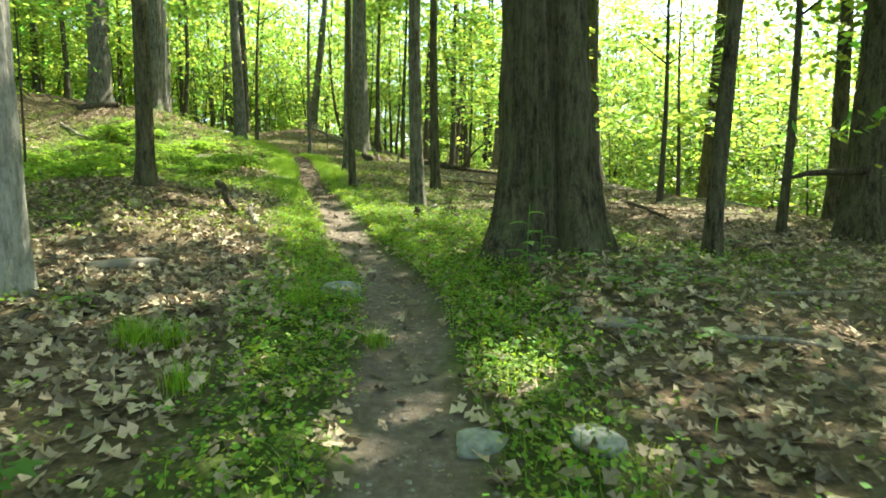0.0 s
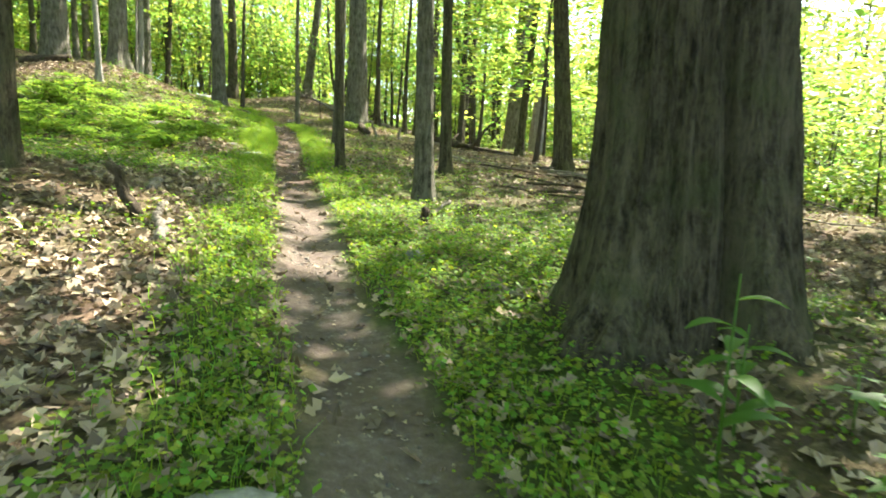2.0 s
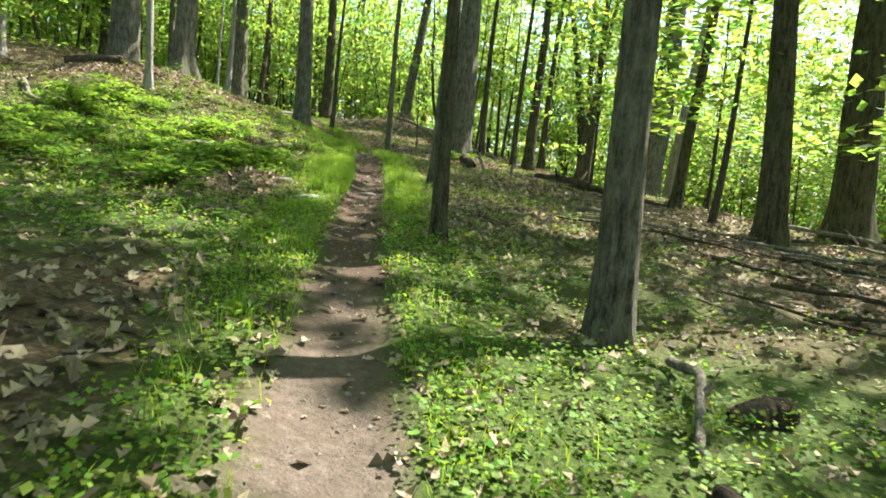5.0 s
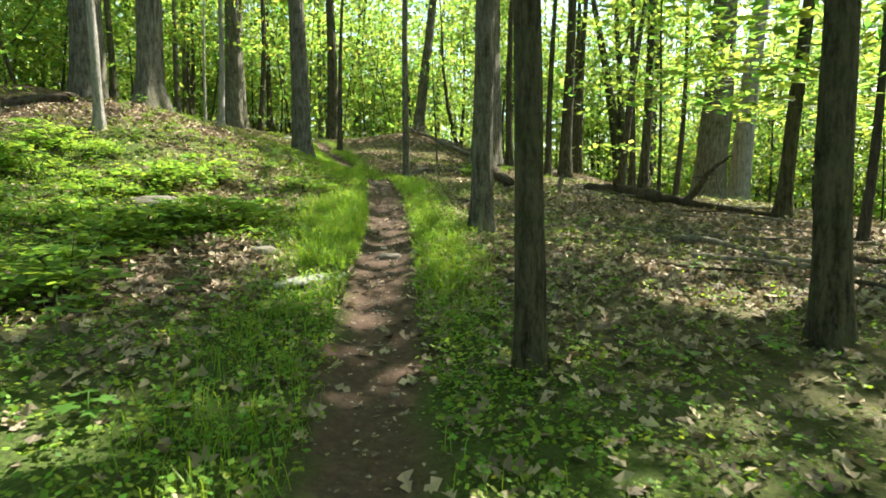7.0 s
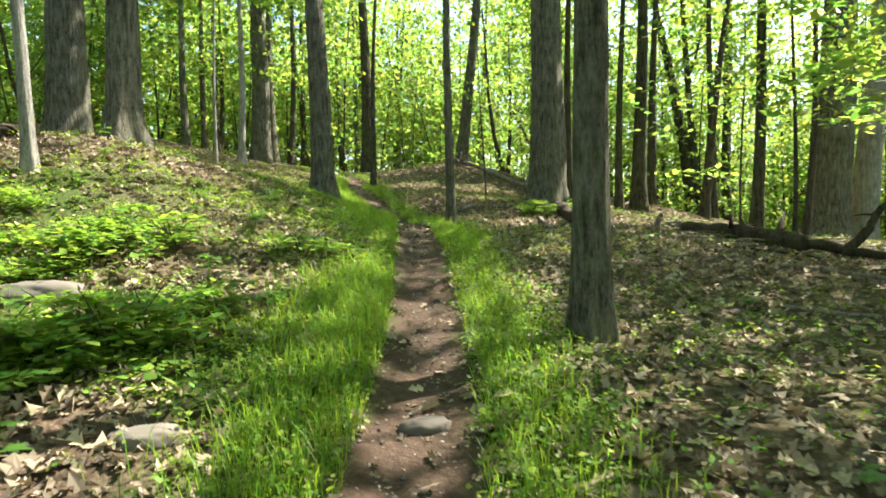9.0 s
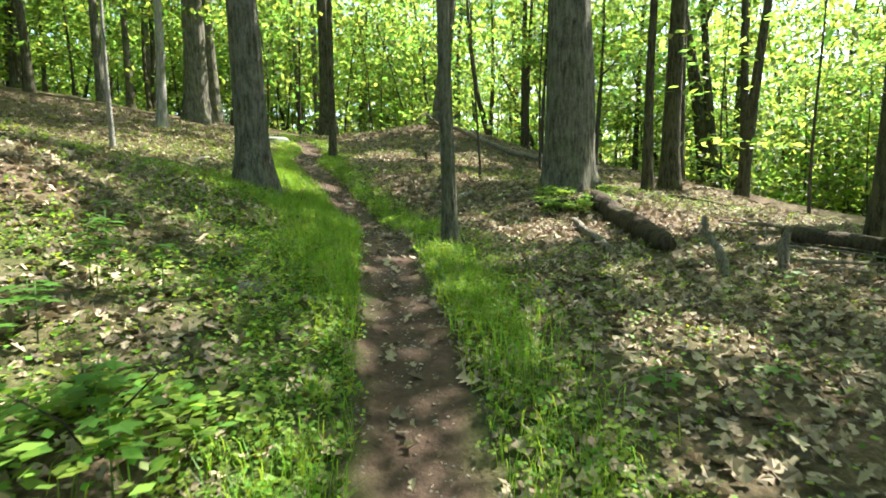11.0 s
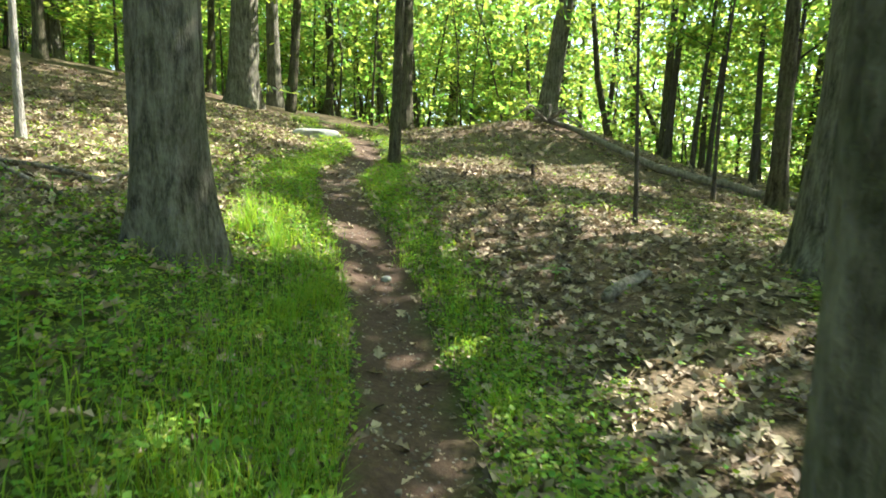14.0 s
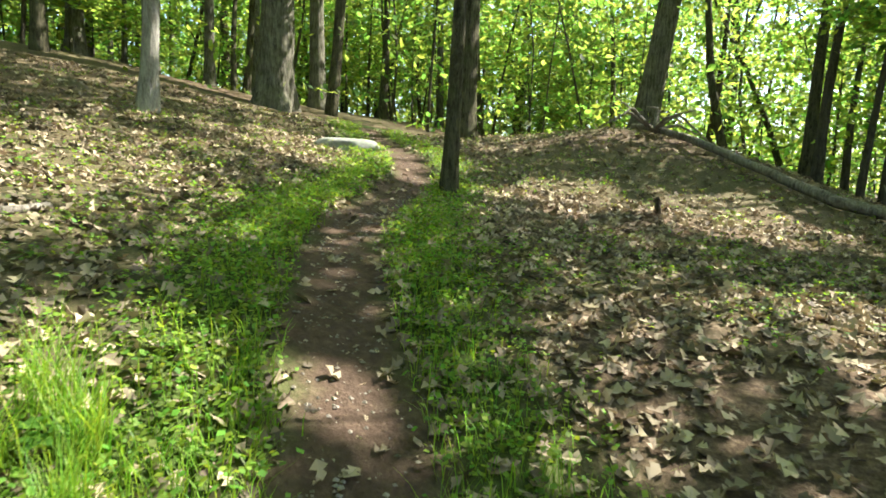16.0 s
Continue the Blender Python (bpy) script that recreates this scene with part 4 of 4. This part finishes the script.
def brushwood():
    """Thin dead branches strewn over the slope below the trail."""
    rng = random.Random(61)
    for i in range(64):
        if i < 44:
            x, y = rng.uniform(0.2, 6.5), rng.uniform(12.5, 25)
        else:
            x, y = rng.gauss(-0.6, 0.9), rng.gauss(26.6, 0.9)
        if float(trail_side(x, y)[0]) < 2.2 or any((x - a) ** 2 + (y - b) ** 2 < (d * 0.5 + 0.3) ** 2 for a, b, d in TREES):
            continue
        a, ln = rng.uniform(-0.9, 0.7), rng.uniform(0.7, 2.6)
        stick(x, y, x + ln * math.cos(a), y + ln * math.sin(a), rng.uniform(0.012, 0.032), "thin bent dead branch with twigs on dry leaves", rng.choice((ROTTEN, DEAD_WOOD, DEAD_WOOD)), rng.uniform(0.02, 0.10), rng.randint(2, 5), 100 + i)


brushwood()


# ---- plants that stand out ----
def blade_leaf(length, width, droop, steps=5):
    """A long pointed leaf folded along its middle, growing along +x."""
    V, F = [], []
    for i in range(steps + 1):
        t = i / steps
        w = width * math.sin(math.pi * min(0.98, 0.06 + t * 0.92)) ** 0.8
        z = length * (0.30 * t - droop * t * t)
        V += [(length * t, -w / 2, z + w * 0.15), (length * t, 0, z), (length * t, w / 2, z + w * 0.15)]
    for i in range(steps):
        for k in (0, 1):
            a = i * 3 + k
            F.append((a, a + 1, a + 4, a + 3))
    return mesh_from("leaf", V, F, True)


def lobed_leaf(size):
    """A five-lobed maple-like leaf, growing along +x."""
    V, F = [(0, 0, 0)], []
    for i, r in enumerate((0.35, 0.62, 0.42, 0.85, 0.5, 1.0, 0.5, 0.85, 0.42, 0.62, 0.35)):
        a = radians(-125 + 25 * i)
        V.append((size * (0.35 + r * 0.62 * math.cos(a)), size * r * 0.62 * math.sin(a), size * 0.10 * r * abs(math.sin(a)) - size * 0.12 * r))
    V[0] = (size * 0.35, 0, 0.0)
    F = [(0, i, i + 1) for i in range(1, 11)]
    return mesh_from("leaf", V, F)


LONG_LEAF, LOBED = blade_leaf(0.20, 0.075, 0.45), lobed_leaf(0.17)


def tall_weed(x, y, height, count, label):
    ob = thing("tall_weed", (x, y, gz(x, y)), label, "plant")
    part("stem", tube([(0, 0, -0.02), (0.01, 0, height * 0.5), (0.03, 0.01, height)], (0.008, 0.006, 0.003), 6), LEAF_BROAD, ob)
    for i in range(count):
        lf = part("leaf", LONG_LEAF, LEAF_BROAD, ob)
        lf.location = (0.02 * i / count, 0, height * (0.25 + 0.75 * i / count))
        lf.rotation_euler = (0, -0.25 + 0.03 * i, i * 2.4)
        k = 1.15 - 0.45 * i / count
        lf.scale = (k, k, k)
    return ob


tall_weed(0.72, 5.12, 0.70, 6, "tall leafy weed with long pointed leaves before a trunk")
tall_weed(0.86, 5.30, 0.45, 7, "leafy weed with long pointed leaves before a trunk")


def seedling(x, y, height, count, turn):
    ob = thing("seedling", (x, y, gz(x, y)), "broad-leaved green seedling growing from the leaf litter", "plant", "seedlings")
    part("stem", tube([(0, 0, -0.02), (0.01, 0.01, height)], (0.005, 0.003), 5), LEAF_BROAD, ob)
    for i in range(count):
        lf = part("leaf", LOBED, LEAF_BROAD, ob)
        lf.location = (0.01, 0.01, height * (0.6 + 0.4 * i / count))
        lf.rotation_euler = (0, 0.05, turn + i * 2.4)
        k = 0.75 + 0.4 * ((i * 7) % 5) / 5
        lf.scale = (k, k, k)
    return ob


def seedlings():
    rng = random.Random(8)
    for x, y in ((1.4, 4.8), (1.12, 4.79), (1.83, 4.63), (1.99, 5.35), (1.65, 5.2), (1.5, 4.4), (2.2, 4.9), (2.3, 5.6), (1.3, 5.3), (0.9, 4.6), (2.7, 5.9), (1.2, 3.6), (1.7, 3.7)):
        seedling(x, y, rng.uniform(0.12, 0.30), rng.randint(4, 7), rng.uniform(0, 6))
    for i in range(80):
        x, y = rng.uniform(-10.5, -4.6), rng.uniform(13, 22.5)
        if abs(float(trail_side(x, y)[0])) > 1.1 and not any((x - a) ** 2 + (y - b) ** 2 < (d * 0.5 + 0.3) ** 2 for a, b, d in TREES):
            seedling(x, y, rng.uniform(0.15, 0.42), rng.randint(5, 9), rng.uniform(0, 6))
    n = 0
    while n < 90:
        y = rng.uniform(1, 30)
        k = LINE[min(range(len(LINE)), key=lambda q: abs(LINE[q][1] - y))]
        x = k[0] + rng.choice((-1, -1, 1)) * rng.uniform(0.9, 5.5)
        if any((x - a) ** 2 + (y - b) ** 2 < (d * 0.5 + 0.35) ** 2 for a, b, d in TREES):
            continue
        n += 1
        seedling(x, y, rng.uniform(0.06, 0.22), rng.randint(3, 6), rng.uniform(0, 6))


seedlings()


SHRUBS = [leaf_mass("foliage", 60 + i, 16, 44, 0.50, 0.42, 0.085, 0.68, 0.1, 0.22) for i in range(4)]


def shrub(x, y, k, i):
    ob = thing("shrub", (x, y, gz(x, y)), "low spreading leafy undergrowth on the hillside", "shrub", "undergrowth")
    for j in range(3):
        a = j * 2.1 + i
        part("stem", tube([(0, 0, -0.03), (0.12 * math.cos(a), 0.12 * math.sin(a), 0.2), (0.3 * math.cos(a), 0.3 * math.sin(a), 0.38 * k)], (0.008, 0.006, 0.003), 5), BARK_THIN, ob)
    c = part("foliage", SHRUBS[i % 4][0], LEAF_SHRUB, ob)
    c.location, c.rotation_euler, c.scale = (0, 0, 0.03), (0, 0, i * 1.3), (k, k, k * 0.72)
    return ob


def undergrowth():
    rng = random.Random(12)
    spots = [(-6.4, 17.9), (-5.9, 18.0), (-6.0, 18.7), (-7.5, 20.3), (-8.0, 19.4), (-6.1, 17.3), (-6.0, 16.5), (-5.8, 17.6), (-7.3, 17.2), (-7.5, 19.3), (-7.9, 14.7), (-6.0, 14.6), (-6.2, 16.7), (-5.4, 14.6), (-7.8, 18.4)]
    for n in range(40):
        spots.append((rng.uniform(-10.5, -4.4), rng.uniform(9, 21)))
    for n in range(14):
        spots.append((rng.uniform(-4.6, -3.4), rng.uniform(28.3, 30.2)))
    for i, (x, y) in enumerate(spots):
        s = float(trail_side(x, y)[0])
        if abs(s) < 0.95 or any((x - a) ** 2 + (y - b) ** 2 < (d * 0.5 + 0.25) ** 2 for a, b, d in TREES):
            continue
        shrub(x, y, rng.uniform(0.6, 1.25) * (0.6 if y > 25 else 1), i)


undergrowth()


def tuft_blades(x, y, height, blades, seed, V, F):
    """Adds the arching blades of one tuft of long grass."""
    rng = np.random.RandomState(seed)
    z0 = gz(x, y) - 0.01
    for i in range(blades):
        a, h, out = rng.uniform(0, 6.28), height * rng.uniform(0.6, 1.1), rng.uniform(0.25, 0.9)
        x0, y0 = rng.normal(0, 0.05, 2)
        w = 0.0032
        b = len(V)
        for t in (0, 0.35, 0.7, 1):
            r, z = h * out * t * t, h * (1.15 * t - 0.45 * out * t * t)
            px, py, ww = x + x0 + r * math.cos(a), y + y0 + r * math.sin(a), w * (1.02 - t)
            V += [(px - ww * math.sin(a), py + ww * math.cos(a), z0 + z), (px + ww * math.sin(a), py - ww * math.cos(a), z0 + z)]
        F += [(b + k, b + k + 1, b + k + 3, b + k + 2) for k in (0, 2, 4)]


def tufts():
    rng = random.Random(4)
    V, F = [], []
    for x, y, h in ((-9.4, 29.0, 0.5), (-9.15, 28.95, 0.45), (-9.25, 28.7, 0.4), (-8.95, 28.75, 0.36), (-6.55, 27.3, 0.28), (-8.2, 28.1, 0.35), (-8.1, 27.6, 0.35), (-1.75, 3.45, 0.26), (-1.9, 3.55, 0.24), (-1.62, 3.52, 0.22), (-1.02, 4.3, 0.24), (-0.42, 3.72, 0.16), (-1.3, 2.9, 0.2)):
        tuft_blades(x, y, h, 110, int(h * 100 + x * 7) % 99, V, F)
    for i in range(60):
        k = rng.randint(60, len(LINE) - 20)
        side = rng.choice((-1, -1, 1))
        tuft_blades(LINE[k][0] + side * rng.uniform(0.42, 0.95), LINE[k][1] + rng.uniform(-0.1, 0.1), rng.uniform(0.12, 0.24), 45, i, V, F)
    tagged(part('long_grass', mesh_from('long grass', V, F), GRASS), 'arching tufts of long green grass beside the trail', 'grass', kind='stuff')


tufts()
